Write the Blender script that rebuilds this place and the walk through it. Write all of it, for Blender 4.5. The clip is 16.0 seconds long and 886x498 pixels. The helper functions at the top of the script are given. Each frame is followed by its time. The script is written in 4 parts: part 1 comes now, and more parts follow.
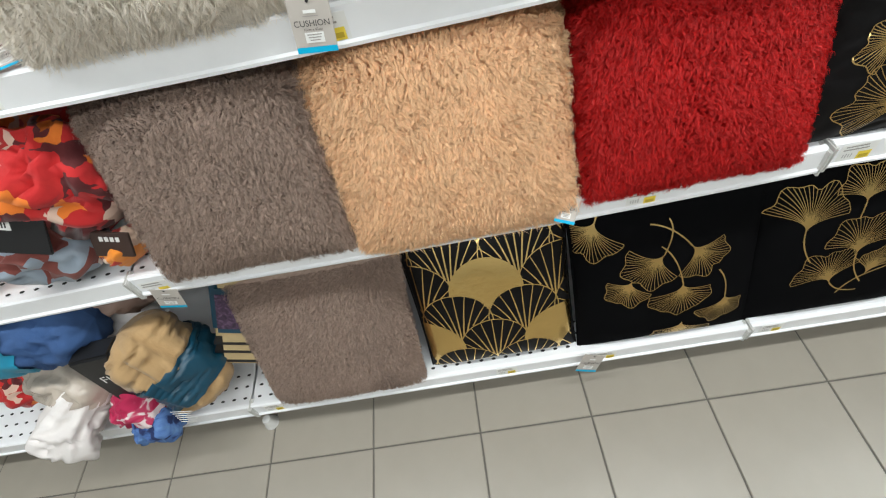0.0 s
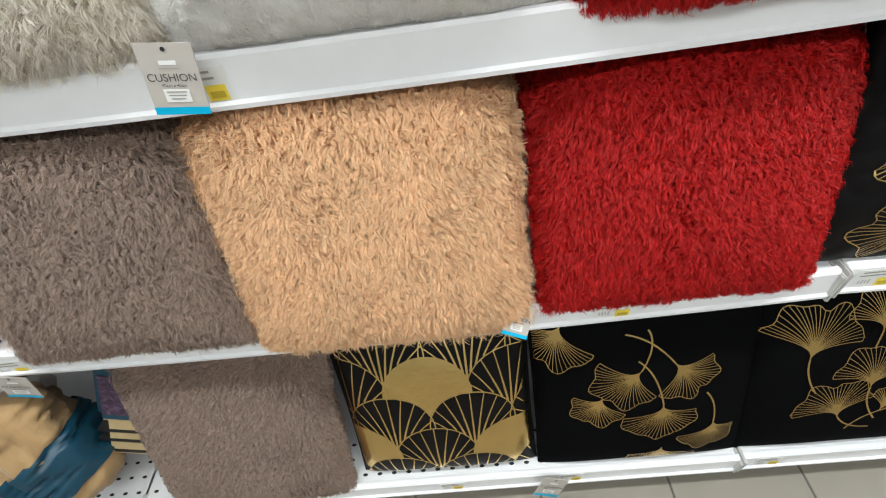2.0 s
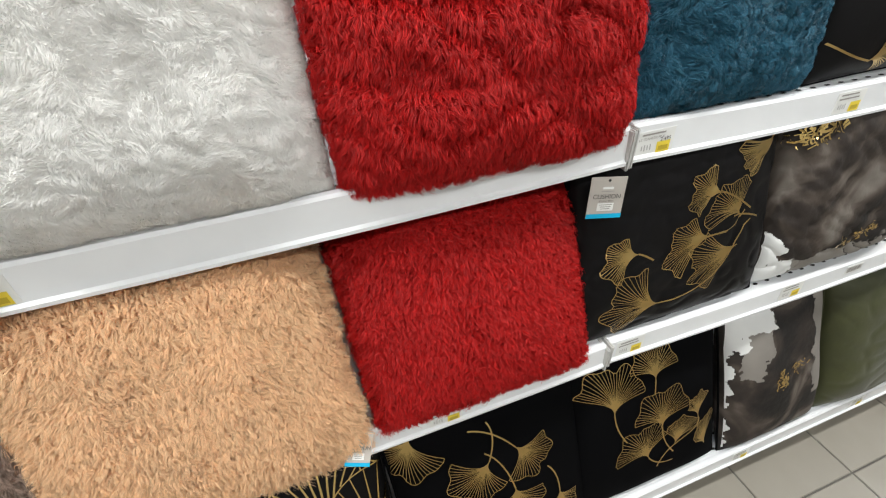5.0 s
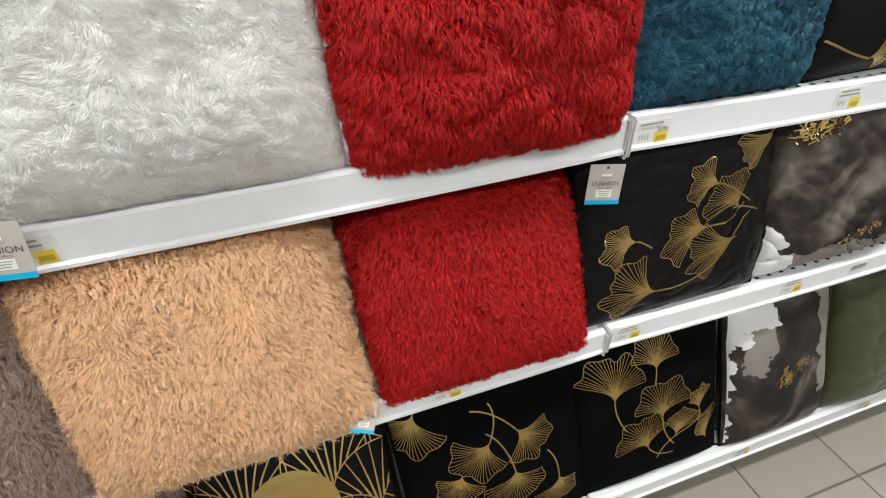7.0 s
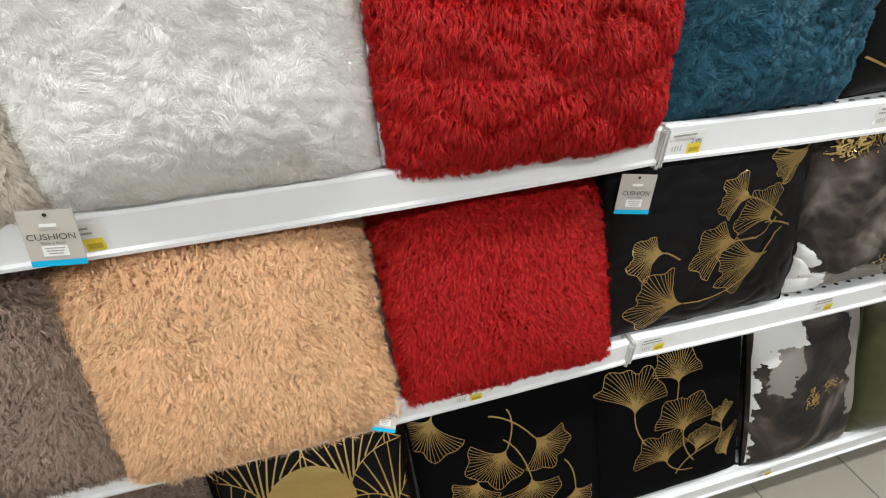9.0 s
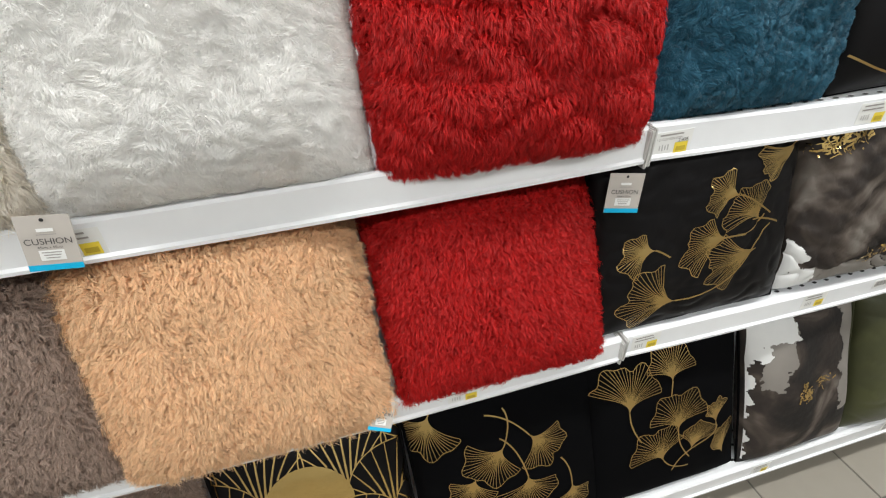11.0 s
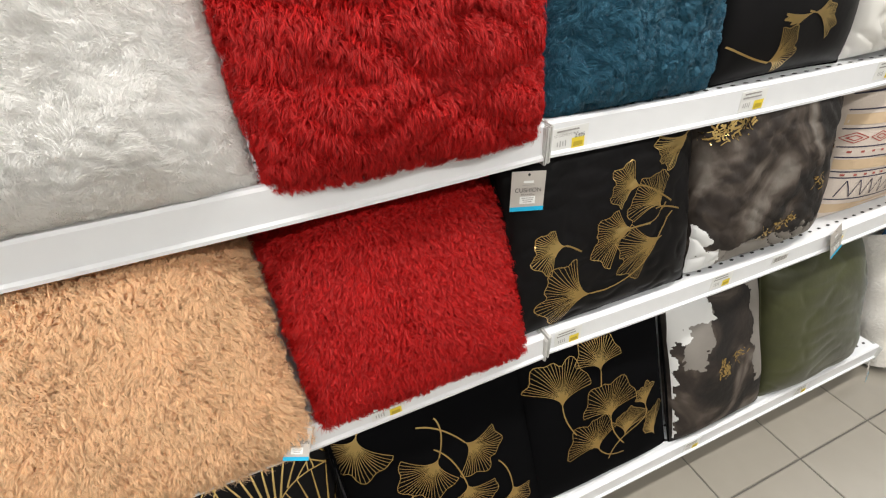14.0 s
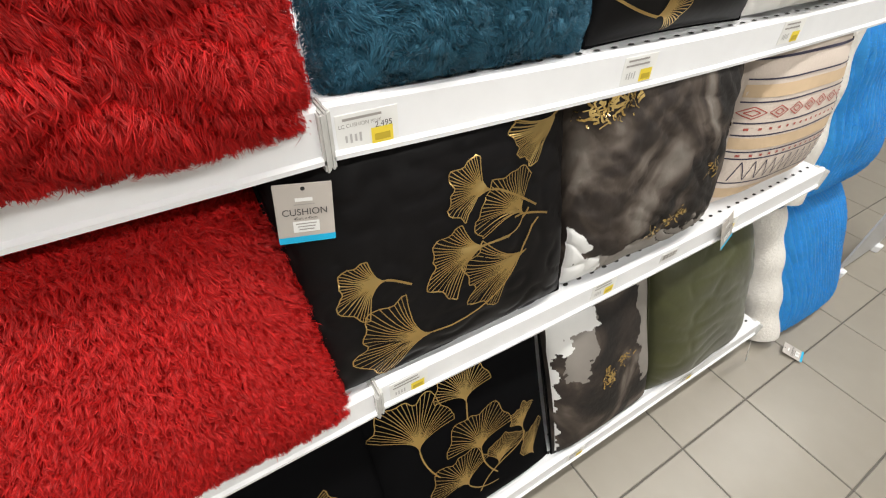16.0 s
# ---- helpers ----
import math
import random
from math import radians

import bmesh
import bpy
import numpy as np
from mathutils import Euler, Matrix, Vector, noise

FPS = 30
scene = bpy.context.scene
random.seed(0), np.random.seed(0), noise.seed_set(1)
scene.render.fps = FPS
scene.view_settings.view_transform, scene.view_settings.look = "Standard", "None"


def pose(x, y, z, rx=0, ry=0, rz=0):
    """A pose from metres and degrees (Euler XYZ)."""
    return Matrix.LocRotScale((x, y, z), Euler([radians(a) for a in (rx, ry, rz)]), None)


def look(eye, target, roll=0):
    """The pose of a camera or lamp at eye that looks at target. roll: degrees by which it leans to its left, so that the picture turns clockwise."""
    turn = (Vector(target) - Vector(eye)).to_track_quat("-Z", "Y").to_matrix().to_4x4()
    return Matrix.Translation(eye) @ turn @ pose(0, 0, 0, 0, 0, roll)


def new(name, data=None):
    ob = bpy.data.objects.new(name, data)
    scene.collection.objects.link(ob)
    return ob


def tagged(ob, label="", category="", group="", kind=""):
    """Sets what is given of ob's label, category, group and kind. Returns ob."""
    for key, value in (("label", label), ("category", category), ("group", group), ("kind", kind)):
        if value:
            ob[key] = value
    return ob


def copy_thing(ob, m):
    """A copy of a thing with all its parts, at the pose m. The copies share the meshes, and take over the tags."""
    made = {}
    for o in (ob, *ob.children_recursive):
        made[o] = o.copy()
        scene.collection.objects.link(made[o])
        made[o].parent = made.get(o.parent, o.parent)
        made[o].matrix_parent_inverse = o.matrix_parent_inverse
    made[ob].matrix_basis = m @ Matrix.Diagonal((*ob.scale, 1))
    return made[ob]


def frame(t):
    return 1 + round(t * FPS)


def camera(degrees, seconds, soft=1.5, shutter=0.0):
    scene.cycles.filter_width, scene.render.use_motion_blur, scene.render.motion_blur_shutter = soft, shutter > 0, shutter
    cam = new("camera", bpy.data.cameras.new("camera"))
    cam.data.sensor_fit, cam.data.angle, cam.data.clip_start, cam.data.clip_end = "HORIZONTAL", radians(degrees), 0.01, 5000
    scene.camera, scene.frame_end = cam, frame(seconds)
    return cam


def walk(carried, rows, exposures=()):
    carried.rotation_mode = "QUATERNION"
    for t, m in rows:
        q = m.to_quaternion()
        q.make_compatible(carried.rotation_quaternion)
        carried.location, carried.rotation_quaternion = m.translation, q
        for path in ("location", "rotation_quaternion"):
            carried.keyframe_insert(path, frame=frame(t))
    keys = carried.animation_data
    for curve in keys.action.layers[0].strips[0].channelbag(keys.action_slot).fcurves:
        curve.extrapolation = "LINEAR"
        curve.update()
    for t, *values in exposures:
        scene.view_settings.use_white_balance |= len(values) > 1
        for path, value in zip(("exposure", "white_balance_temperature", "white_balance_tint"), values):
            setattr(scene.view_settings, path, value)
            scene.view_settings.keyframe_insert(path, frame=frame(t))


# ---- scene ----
cam = camera(89.8, 16.0, soft=1.15)
PATH = [
    (0, (-0.216, -0.325, 1.267), (-0.373, 0.883, -0.319), -16.2),
    (0.5, (-0.171, -0.304, 1.25), (-0.318, 0.915, -0.329), -16.3),
    (1, (-0.112, -0.244, 1.242), (-0.225, 0.988, -0.33), -17.1),
    (1.5, (-0.066, -0.192, 1.224), (-0.137, 1.111, -0.291), -13.0),
    (2, (-0.109, -0.163, 1.19), (-0.222, 1.19, -0.278), -9.6),
    (2.5, (-0.262, -0.196, 1.244), (-0.429, 1.166, -0.211), -12.7),
    (3, (-0.339, -0.227, 1.262), (-0.387, 1.197, -0.142), -12.2),
    (3.5, (-0.273, -0.254, 1.242), (0.032, 1.156, -0.143), -3.4),
    (4, (-0.153, -0.258, 1.212), (0.197, 1.157, -0.157), -1.5),
    (4.5, (-0.024, -0.184, 1.287), (0.475, 1.308, 0.052), -2.7),
    (7, (-0.026, -0.246, 1.281), (0.409, 1.292, 0.079), -2.9),
    (7.5, (-0.036, -0.247, 1.279), (0.379, 1.301, 0.083), -2.6),
    (8, (-0.044, -0.249, 1.281), (0.357, 1.307, 0.091), -2.3),
    (8.5, (-0.045, -0.248, 1.282), (0.343, 1.317, 0.099), -2.3),
    (9, (-0.048, -0.249, 1.283), (0.327, 1.323, 0.104), -2.1),
    (11.5, (-0.04, -0.263, 1.285), (0.343, 1.316, 0.118), -2.8),
    (12, (-0.049, -0.257, 1.278), (0.318, 1.324, 0.11), -1.9),
    (12.5, (-0.051, -0.252, 1.284), (0.297, 1.333, 0.114), -1.4),
    (13, (-0.051, -0.252, 1.282), (0.281, 1.336, 0.113), -1.3),
    (13.5, (-0.007, -0.245, 1.307), (0.388, 1.339, 0.152), -1.6),
    (14, (0.034, -0.262, 1.272), (0.619, 1.26, 0.114), -2.9),
    (14.5, (0.101, -0.203, 1.232), (0.798, 1.236, 0.03), 3.5),
    (15, (0.181, -0.13, 1.233), (0.927, 1.239, -0.019), 4.1),
    (15.5, (0.231, -0.094, 1.214), (0.993, 1.226, -0.082), 5.0),
    (16, (0.309, -0.107, 1.211), (1.118, 1.147, -0.12), 2.7),
]
walk(cam, [(t, look(eye, target, roll)) for t, eye, target, roll in PATH],
     [(0, -0.12, 6350, 4), (3.5, -0.15, 6350, 4), (4.5, -0.17, 6500, 6), (12.5, -0.13, 6550, 7), (14.5, 0.0, 6850, 9), (16, 0.05, 6850, 9)])

# ---- light ----
world = bpy.data.worlds.new("shop_world")
scene.world = world
world.use_nodes = True
world.node_tree.nodes["Background"].inputs[0].default_value = (0.9, 0.95, 1.0, 1)
world.node_tree.nodes["Background"].inputs[1].default_value = 0.05
LAMP_WATTS = 24.0
LAMP_COLOUR = (0.985, 0.988, 1.0)
scene.view_settings.exposure = 0.0


# ---- materials ----
def mat(name, colour, rough=0.6, metal=0.0, var=0.0, scale=20.0, bump=0.0, bump_scale=200.0, sheen=0.0,
        island=0.0, objvar=0.0, spec=0.5, dirt=0.0, dirt_scale=3.0, transmission=0.0):
    m = bpy.data.materials.new(name)
    m.use_nodes = True
    nt = m.node_tree
    N, Lk = nt.nodes, nt.links
    b = N["Principled BSDF"]
    b.inputs["Roughness"].default_value = rough
    b.inputs["Metallic"].default_value = metal
    b.inputs["Specular IOR Level"].default_value = spec
    b.inputs["Sheen Weight"].default_value = sheen
    b.inputs["Transmission Weight"].default_value = transmission
    b.inputs["Base Color"].default_value = (*colour, 1)
    co = N.new("ShaderNodeTexCoord").outputs["Object"]
    if var or island or objvar or dirt:
        value = None

        def add(src, amount):
            nonlocal value
            r = N.new("ShaderNodeMapRange")
            r.inputs["To Min"].default_value, r.inputs["To Max"].default_value = 1 - amount, 1 + amount
            Lk.new(src, r.inputs["Value"])
            if value is None:
                value = r.outputs[0]
            else:
                k = N.new("ShaderNodeMath")
                k.operation = "MULTIPLY"
                Lk.new(value, k.inputs[0])
                Lk.new(r.outputs[0], k.inputs[1])
                value = k.outputs[0]
        if var:
            t = N.new("ShaderNodeTexNoise")
            t.inputs["Scale"].default_value, t.inputs["Detail"].default_value = scale, 6
            Lk.new(co, t.inputs["Vector"])
            add(t.outputs[0], var)
        if dirt:
            t = N.new("ShaderNodeTexNoise")
            t.inputs["Scale"].default_value, t.inputs["Detail"].default_value = dirt_scale, 3
            Lk.new(co, t.inputs["Vector"])
            add(t.outputs[0], dirt)
        if island:
            add(N.new("ShaderNodeNewGeometry").outputs["Random Per Island"], island)
        if objvar:
            add(N.new("ShaderNodeObjectInfo").outputs["Random"], objvar)
        mx = N.new("ShaderNodeVectorMath")
        mx.operation = "SCALE"
        mx.inputs[0].default_value = colour
        Lk.new(value, mx.inputs["Scale"])
        Lk.new(mx.outputs[0], b.inputs["Base Color"])
    if bump:
        t = N.new("ShaderNodeTexNoise")
        t.inputs["Scale"].default_value, t.inputs["Detail"].default_value = bump_scale, 4
        Lk.new(co, t.inputs["Vector"])
        bp = N.new("ShaderNodeBump")
        bp.inputs["Strength"].default_value, bp.inputs["Distance"].default_value = bump, 0.004
        Lk.new(t.outputs[0], bp.inputs["Height"])
        Lk.new(bp.outputs[0], b.inputs["Normal"])
    return m


def blotch(name, stops, scale, detail=4.0, warp=1.0, rough=0.6, sheen=0.0, bump=0.3, voronoi=False, seed=0.0):
    """Cloth with a printed pattern of blotches: stops are (position, colour)."""
    m = mat(name, (0.5, 0.5, 0.5), rough, sheen=sheen, bump=bump, bump_scale=60)
    N, Lk = m.node_tree.nodes, m.node_tree.links
    co = N.new("ShaderNodeTexCoord").outputs["Object"]
    mp = N.new("ShaderNodeMapping")
    mp.inputs["Location"].default_value = (seed, seed * 0.7, seed * 1.3)
    Lk.new(co, mp.inputs[0])
    if voronoi:
        t = N.new("ShaderNodeTexVoronoi")
        t.inputs["Scale"].default_value = scale
        t.inputs["Randomness"].default_value = 1.0
        sp = N.new("ShaderNodeSeparateColor")
        Lk.new(t.outputs["Color"], sp.inputs[0])
        out = sp.outputs[0]
    else:
        t = N.new("ShaderNodeTexNoise")
        t.inputs["Scale"].default_value, t.inputs["Detail"].default_value = scale, detail
        t.inputs["Distortion"].default_value = warp
        out = t.outputs[0]
    if voronoi:
        wn, add = N.new("ShaderNodeTexNoise"), N.new("ShaderNodeVectorMath")
        wn.inputs["Scale"].default_value, wn.inputs["Detail"].default_value = scale * 0.9, 1.5
        Lk.new(mp.outputs[0], wn.inputs["Vector"])
        add.operation = "MULTIPLY_ADD"
        add.inputs[1].default_value = (1.6 / scale,) * 3
        Lk.new(wn.outputs["Color"], add.inputs[0])
        Lk.new(mp.outputs[0], add.inputs[2])
        Lk.new(add.outputs[0], t.inputs["Vector"])
    else:
        Lk.new(mp.outputs[0], t.inputs["Vector"])
    cr = N.new("ShaderNodeValToRGB")
    while len(cr.color_ramp.elements) < len(stops):
        cr.color_ramp.elements.new(0.5)
    for e, (p, c) in zip(cr.color_ramp.elements, stops):
        e.position, e.color = p, (*c, 1)
    if voronoi:
        cr.color_ramp.interpolation = "CONSTANT"
    Lk.new(out, cr.inputs[0])
    Lk.new(cr.outputs[0], N["Principled BSDF"].inputs["Base Color"])
    return m


WHITE_STEEL = mat("white_painted_steel", (0.80, 0.81, 0.83), 0.28, var=0.03, scale=9, dirt=0.04, dirt_scale=4, bump=0.02, bump_scale=60)
RAIL = mat("white_price_rail", (0.88, 0.89, 0.91), 0.22, var=0.03, scale=30, dirt=0.03, dirt_scale=6)
CLEAR_PLASTIC = mat("clear_end_cap_plastic", (0.62, 0.62, 0.6), 0.2, var=0.2, scale=60)
HOLE = mat("dark_hole", (0.02, 0.02, 0.02), 0.8)
TILE = mat("beige_ceramic_tile", (0.285, 0.258, 0.215), 0.3, var=0.06, scale=14, dirt=0.08, dirt_scale=2.5, objvar=0.03, bump=0.03, bump_scale=40)
GROUT = mat("dark_grout", (0.13, 0.12, 0.105), 0.9, var=0.2, scale=40)
WALL = mat("shop_wall_paint", (0.50, 0.50, 0.49), 0.8, var=0.03, scale=3)
CEIL = mat("ceiling_paint", (0.75, 0.75, 0.75), 0.85, var=0.03, scale=3)
GOLD = mat("gold_foil", (0.66, 0.46, 0.18), 0.32, metal=1.0, var=0.2, scale=25, bump=0.5, bump_scale=30)
GOLD_BRIGHT = mat("polished_gold_foil", (0.80, 0.57, 0.22), 0.22, metal=1.0, var=0.1, scale=12, bump=0.8, bump_scale=13)
BLACK = mat("black_velvet_cloth", (0.0035, 0.0035, 0.004), 0.85, var=0.3, scale=8, bump=0.15, bump_scale=30, spec=0.03)
BLACK_SATIN = mat("black_satin_cloth", (0.0045, 0.004, 0.0045), 0.5, var=0.3, scale=8, bump=0.6, bump_scale=11, spec=0.16)
TAG_CARD = mat("taupe_card", (0.50, 0.46, 0.42), 0.6, var=0.03, scale=30)
TAG_BLUE = mat("cyan_print", (0.0, 0.42, 0.70), 0.5)
PAPER = mat("white_paper", (0.82, 0.82, 0.80), 0.6, var=0.03, scale=50)
YELLOW = mat("yellow_sticker", (0.85, 0.66, 0.06), 0.55, var=0.06, scale=60)
YELLOW_DARK = mat("ochre_print", (0.55, 0.40, 0.03), 0.6)
INK = mat("dark_ink", (0.06, 0.055, 0.055), 0.6)
INK_GREY = mat("grey_ink", (0.35, 0.33, 0.31), 0.6)
INK_PALE = mat("faint_grey_ink", (0.5, 0.49, 0.48), 0.6)
GREEN = mat("olive_velvet", (0.040, 0.043, 0.010), 0.5, var=0.6, scale=9, bump=0.7, bump_scale=13, sheen=0.2)
MARBLE = blotch("ink_marble_print", [(0.40, (0.007, 0.005, 0.004)), (0.52, (0.026, 0.018, 0.014)), (0.57, (0.055, 0.041, 0.032)), (0.63, (0.10, 0.08, 0.066)), (0.72, (0.17, 0.15, 0.13))], 5.0, 3.5, 2.2, 0.7, bump=0.5, seed=3.1)
SATIN = mat("ivory_satin", (0.72, 0.70, 0.66), 0.35, var=0.06, scale=8, bump=0.4, bump_scale=12)
BOHO = mat("off_white_linen", (0.66, 0.57, 0.50), 0.8, var=0.08, scale=12, bump=0.2, bump_scale=220)
NAVY_INK = mat("navy_thread", (0.045, 0.04, 0.07), 0.8)
RED_INK = mat("brick_red_thread", (0.42, 0.10, 0.08), 0.8)
SAND_INK = mat("sand_print", (0.62, 0.46, 0.30), 0.8, var=0.1, scale=40)
WHITE_CLOTH = mat("white_cotton", (0.74, 0.70, 0.68), 0.85, var=0.06, scale=30, bump=0.4, bump_scale=40)
SHERPA = mat("white_sherpa", (0.74, 0.71, 0.66), 0.9, var=0.1, scale=60, bump=1.0, bump_scale=130)
BLUE_PLUSH = mat("royal_blue_plush", (0.012, 0.25, 0.60), 0.7, var=0.35, scale=18, bump=0.6, bump_scale=45, sheen=0.3)
NAVY = mat("navy_fleece", (0.02, 0.035, 0.12), 0.85, var=0.3, scale=20, bump=0.4, bump_scale=60)
BLUE_FLEECE = mat("blue_fleece", (0.035, 0.085, 0.22), 0.85, var=0.4, scale=14, bump=0.4, bump_scale=60)
TAN = mat("camel_fleece", (0.42, 0.27, 0.125), 0.9, var=0.15, scale=30, bump=0.5, bump_scale=70, sheen=0.2)
TEAL_CARD = mat("dark_teal_card", (0.008, 0.055, 0.095), 0.35, var=0.2, scale=10)
CYAN_CARD = mat("cyan_card", (0.02, 0.25, 0.40), 0.4, var=0.4, scale=14)
BROWN_FLEECE = mat("taupe_fleece", (0.26, 0.18, 0.15), 0.9, var=0.2, scale=30, bump=0.4, bump_scale=70)
RUST = mat("rust_cloth", (0.40, 0.075, 0.035), 0.8, var=0.12, scale=18, bump=0.3, bump_scale=120)
BLACK_CARD = mat("black_card", (0.012, 0.012, 0.013), 0.4, var=0.2, scale=20)
BROWN_CARD = mat("dark_brown_card", (0.05, 0.028, 0.022), 0.5)
SHEET = mat("grey_translucent_plastic", (0.55, 0.56, 0.58), 0.35, var=0.04, scale=3)
STRIPE = mat("beige_stripe_cloth", (0.50, 0.38, 0.20), 0.85, var=0.15, scale=50)
PURPLE = blotch("dark_picture_print", [(0.3, (0.015, 0.01, 0.02)), (0.5, (0.06, 0.03, 0.07)), (0.7, (0.16, 0.10, 0.17))], 60, 4, 1.5, 0.3, bump=0.0)
FLORAL_RED = blotch("red_floral_fleece", [(0.0, (0.50, 0.012, 0.014)), (0.48, (0.10, 0.010, 0.012)), (0.70, (0.80, 0.20, 0.02)), (0.78, (0.72, 0.50, 0.40)), (0.86, (0.52, 0.015, 0.015))], 30, voronoi=True, rough=0.85, sheen=0.2, seed=1.7)
FLORAL_ORANGE = blotch("orange_floral_fleece", [(0.0, (0.50, 0.03, 0.015)), (0.35, (0.75, 0.24, 0.02)), (0.6, (0.70, 0.50, 0.38)), (0.8, (0.25, 0.02, 0.015))], 24, voronoi=True, rough=0.85, sheen=0.2, seed=5.1)
GREY_PATCH = blotch("grey_blue_printed_fleece", [(0.0, (0.27, 0.32, 0.38)), (0.68, (0.20, 0.05, 0.04)), (0.8, (0.60, 0.54, 0.50)), (0.88, (0.27, 0.32, 0.38))], 13, voronoi=True, rough=0.9, sheen=0.2, seed=2.2)
PINK_FLORAL = blotch("pink_floral_fleece", [(0.40, (0.42, 0.012, 0.07)), (0.5, (0.50, 0.05, 0.12)), (0.54, (0.75, 0.62, 0.62))], 16, 2.0, 1.5, 0.85, seed=4.0)
BLUE_FLORAL = blotch("blue_floral_fleece", [(0.40, (0.012, 0.025, 0.10)), (0.47, (0.07, 0.15, 0.38)), (0.7, (0.13, 0.25, 0.50))], 20, 3.0, 1.5, 0.85, seed=6.0)
FILM = mat("crinkled_clear_wrap", (0.52, 0.45, 0.38), 0.16, var=0.15, scale=25, bump=0.8, bump_scale=35)
EMIT = bpy.data.materials.new("lamp_diffuser")
EMIT.use_nodes = True
EMIT.node_tree.nodes["Principled BSDF"].inputs["Emission Color"].default_value = (1, 0.97, 0.92, 1)
EMIT.node_tree.nodes["Principled BSDF"].inputs["Emission Strength"].default_value = 5.0


# ---- mesh helpers ----
def from_arrays(name, verts, faces, material, smooth=False):
    me = bpy.data.meshes.new(name)
    me.from_pydata([tuple(map(float, v)) for v in verts], [], [tuple(int(i) for i in f) for f in faces])
    if smooth:
        me.polygons.foreach_set("use_smooth", [True] * len(me.polygons))
    me.materials.append(material)
    return me


def part(name, me, parent=None, label=""):
    """Links a mesh as one object, under parent if one is given."""
    ob = new(name, me)
    if parent:
        ob.parent = parent
    return tagged(ob, label)


def box(name, lo, hi, material, bevel=0.002, parent=None, label="", m=None):
    bm = bmesh.new()
    bmesh.ops.create_cube(bm, size=1)
    c, s = (Vector(lo) + Vector(hi)) / 2, Vector(hi) - Vector(lo)
    for v in bm.verts:
        v.co = Vector((v.co.x * s.x, v.co.y * s.y, v.co.z * s.z)) + c
    if bevel:
        bmesh.ops.bevel(bm, geom=list(bm.edges), offset=bevel, segments=2, affect="EDGES")
    if m:
        bm.transform(m)
    me = bpy.data.meshes.new(name)
    bm.to_mesh(me)
    bm.free()
    me.materials.append(material)
    return part(name, me, parent, label)


def text_mesh(name, words, size, material, m, parent):
    """Built-in lettering, flat in its own x-y plane, centred."""
    cu = bpy.data.curves.new(name, "FONT")
    cu.body, cu.size, cu.align_x, cu.align_y = words, size, "CENTER", "CENTER"
    ob = bpy.data.objects.new(name, cu)
    me = bpy.data.meshes.new_from_object(ob)
    bpy.data.objects.remove(ob)
    me.transform(m)
    me.materials.clear()
    me.materials.append(material)
    return part(name, me, parent)


def flat_rect(name, w, h, cx, cy, m, material, parent, z=0.0006):
    me = from_arrays(name, [m @ Vector((cx + sx * w / 2, cy + sy * h / 2, z)) for sx, sy in ((-1, -1), (1, -1), (1, 1), (-1, 1))], [(0, 1, 2, 3)], material)
    return part(name, me, parent)


# ---- structure ----
T = 0.30
X0, X1, Y0, Y1 = -4.2, 5.4, -3.0, 2.1
SEAM_L, SEAM_R, END_R, BACK = -0.912, 0.418, 1.66, 0.66
tagged(box("floor", (X0, Y0, -0.12), (X1, Y1, -0.003), GROUT, 0), "beige ceramic tiled shop floor with dark grout", "floor", kind="structure")
FLOOR = bpy.data.objects["floor"]
for nm, lo, hi in (("wall_north", (X0, Y1, 0), (X1, Y1 + 0.15, 3.3)), ("wall_south", (X0, Y0 - 0.15, 0), (X1, Y0, 3.3)),
                   ("wall_west", (X0 - 0.15, Y0, 0), (X0, Y1, 3.3)), ("wall_east", (X1, Y0, 0), (X1 + 0.15, Y1, 3.3))):
    tagged(box(nm, lo, hi, WALL, 0), "plain off-white painted shop wall", "wall", kind="structure")
tagged(box("ceiling", (X0, Y0, 3.3), (X1, Y1, 3.4), CEIL, 0), "plain white shop ceiling", "ceiling", kind="structure")


def ceiling_light(x, y, length=1.5):
    root = tagged(new("ceiling_light"), "long white fluorescent ceiling light with glowing diffuser", "ceiling light", "ceiling lights")
    root.location = (x, y, 3.24)
    box("housing", (-length / 2, -0.09, 0), (length / 2, 0.09, 0.06), WHITE_STEEL, 0.006, root)
    box("diffuser", (-length / 2 + 0.02, -0.075, -0.02), (length / 2 - 0.02, 0.075, -0.001), EMIT, 0.006, root)
    return root


lamp = ceiling_light(-2.6, -0.05)
# The three at y=-1.8 are unseen fill lamps, added to brighten the shelf fronts.
LAMPS = [(-2.6, -0.05), (-0.9, -0.05), (0.8, -0.05), (2.5, -0.05), (4.2, -0.05), (-1.2, -1.8), (0.3, -1.8), (1.8, -1.8)]
for x, y in LAMPS[1:]:
    copy_thing(lamp, pose(x, y, 3.24))
for x, y in LAMPS:
    li = bpy.data.lights.new("tube_lamp", "AREA")
    li.shape, li.size, li.size_y, li.energy, li.color = "RECTANGLE", 1.4, 0.16, LAMP_WATTS, LAMP_COLOUR
    new("tube_lamp", li).matrix_world = pose(x, y, 3.205)


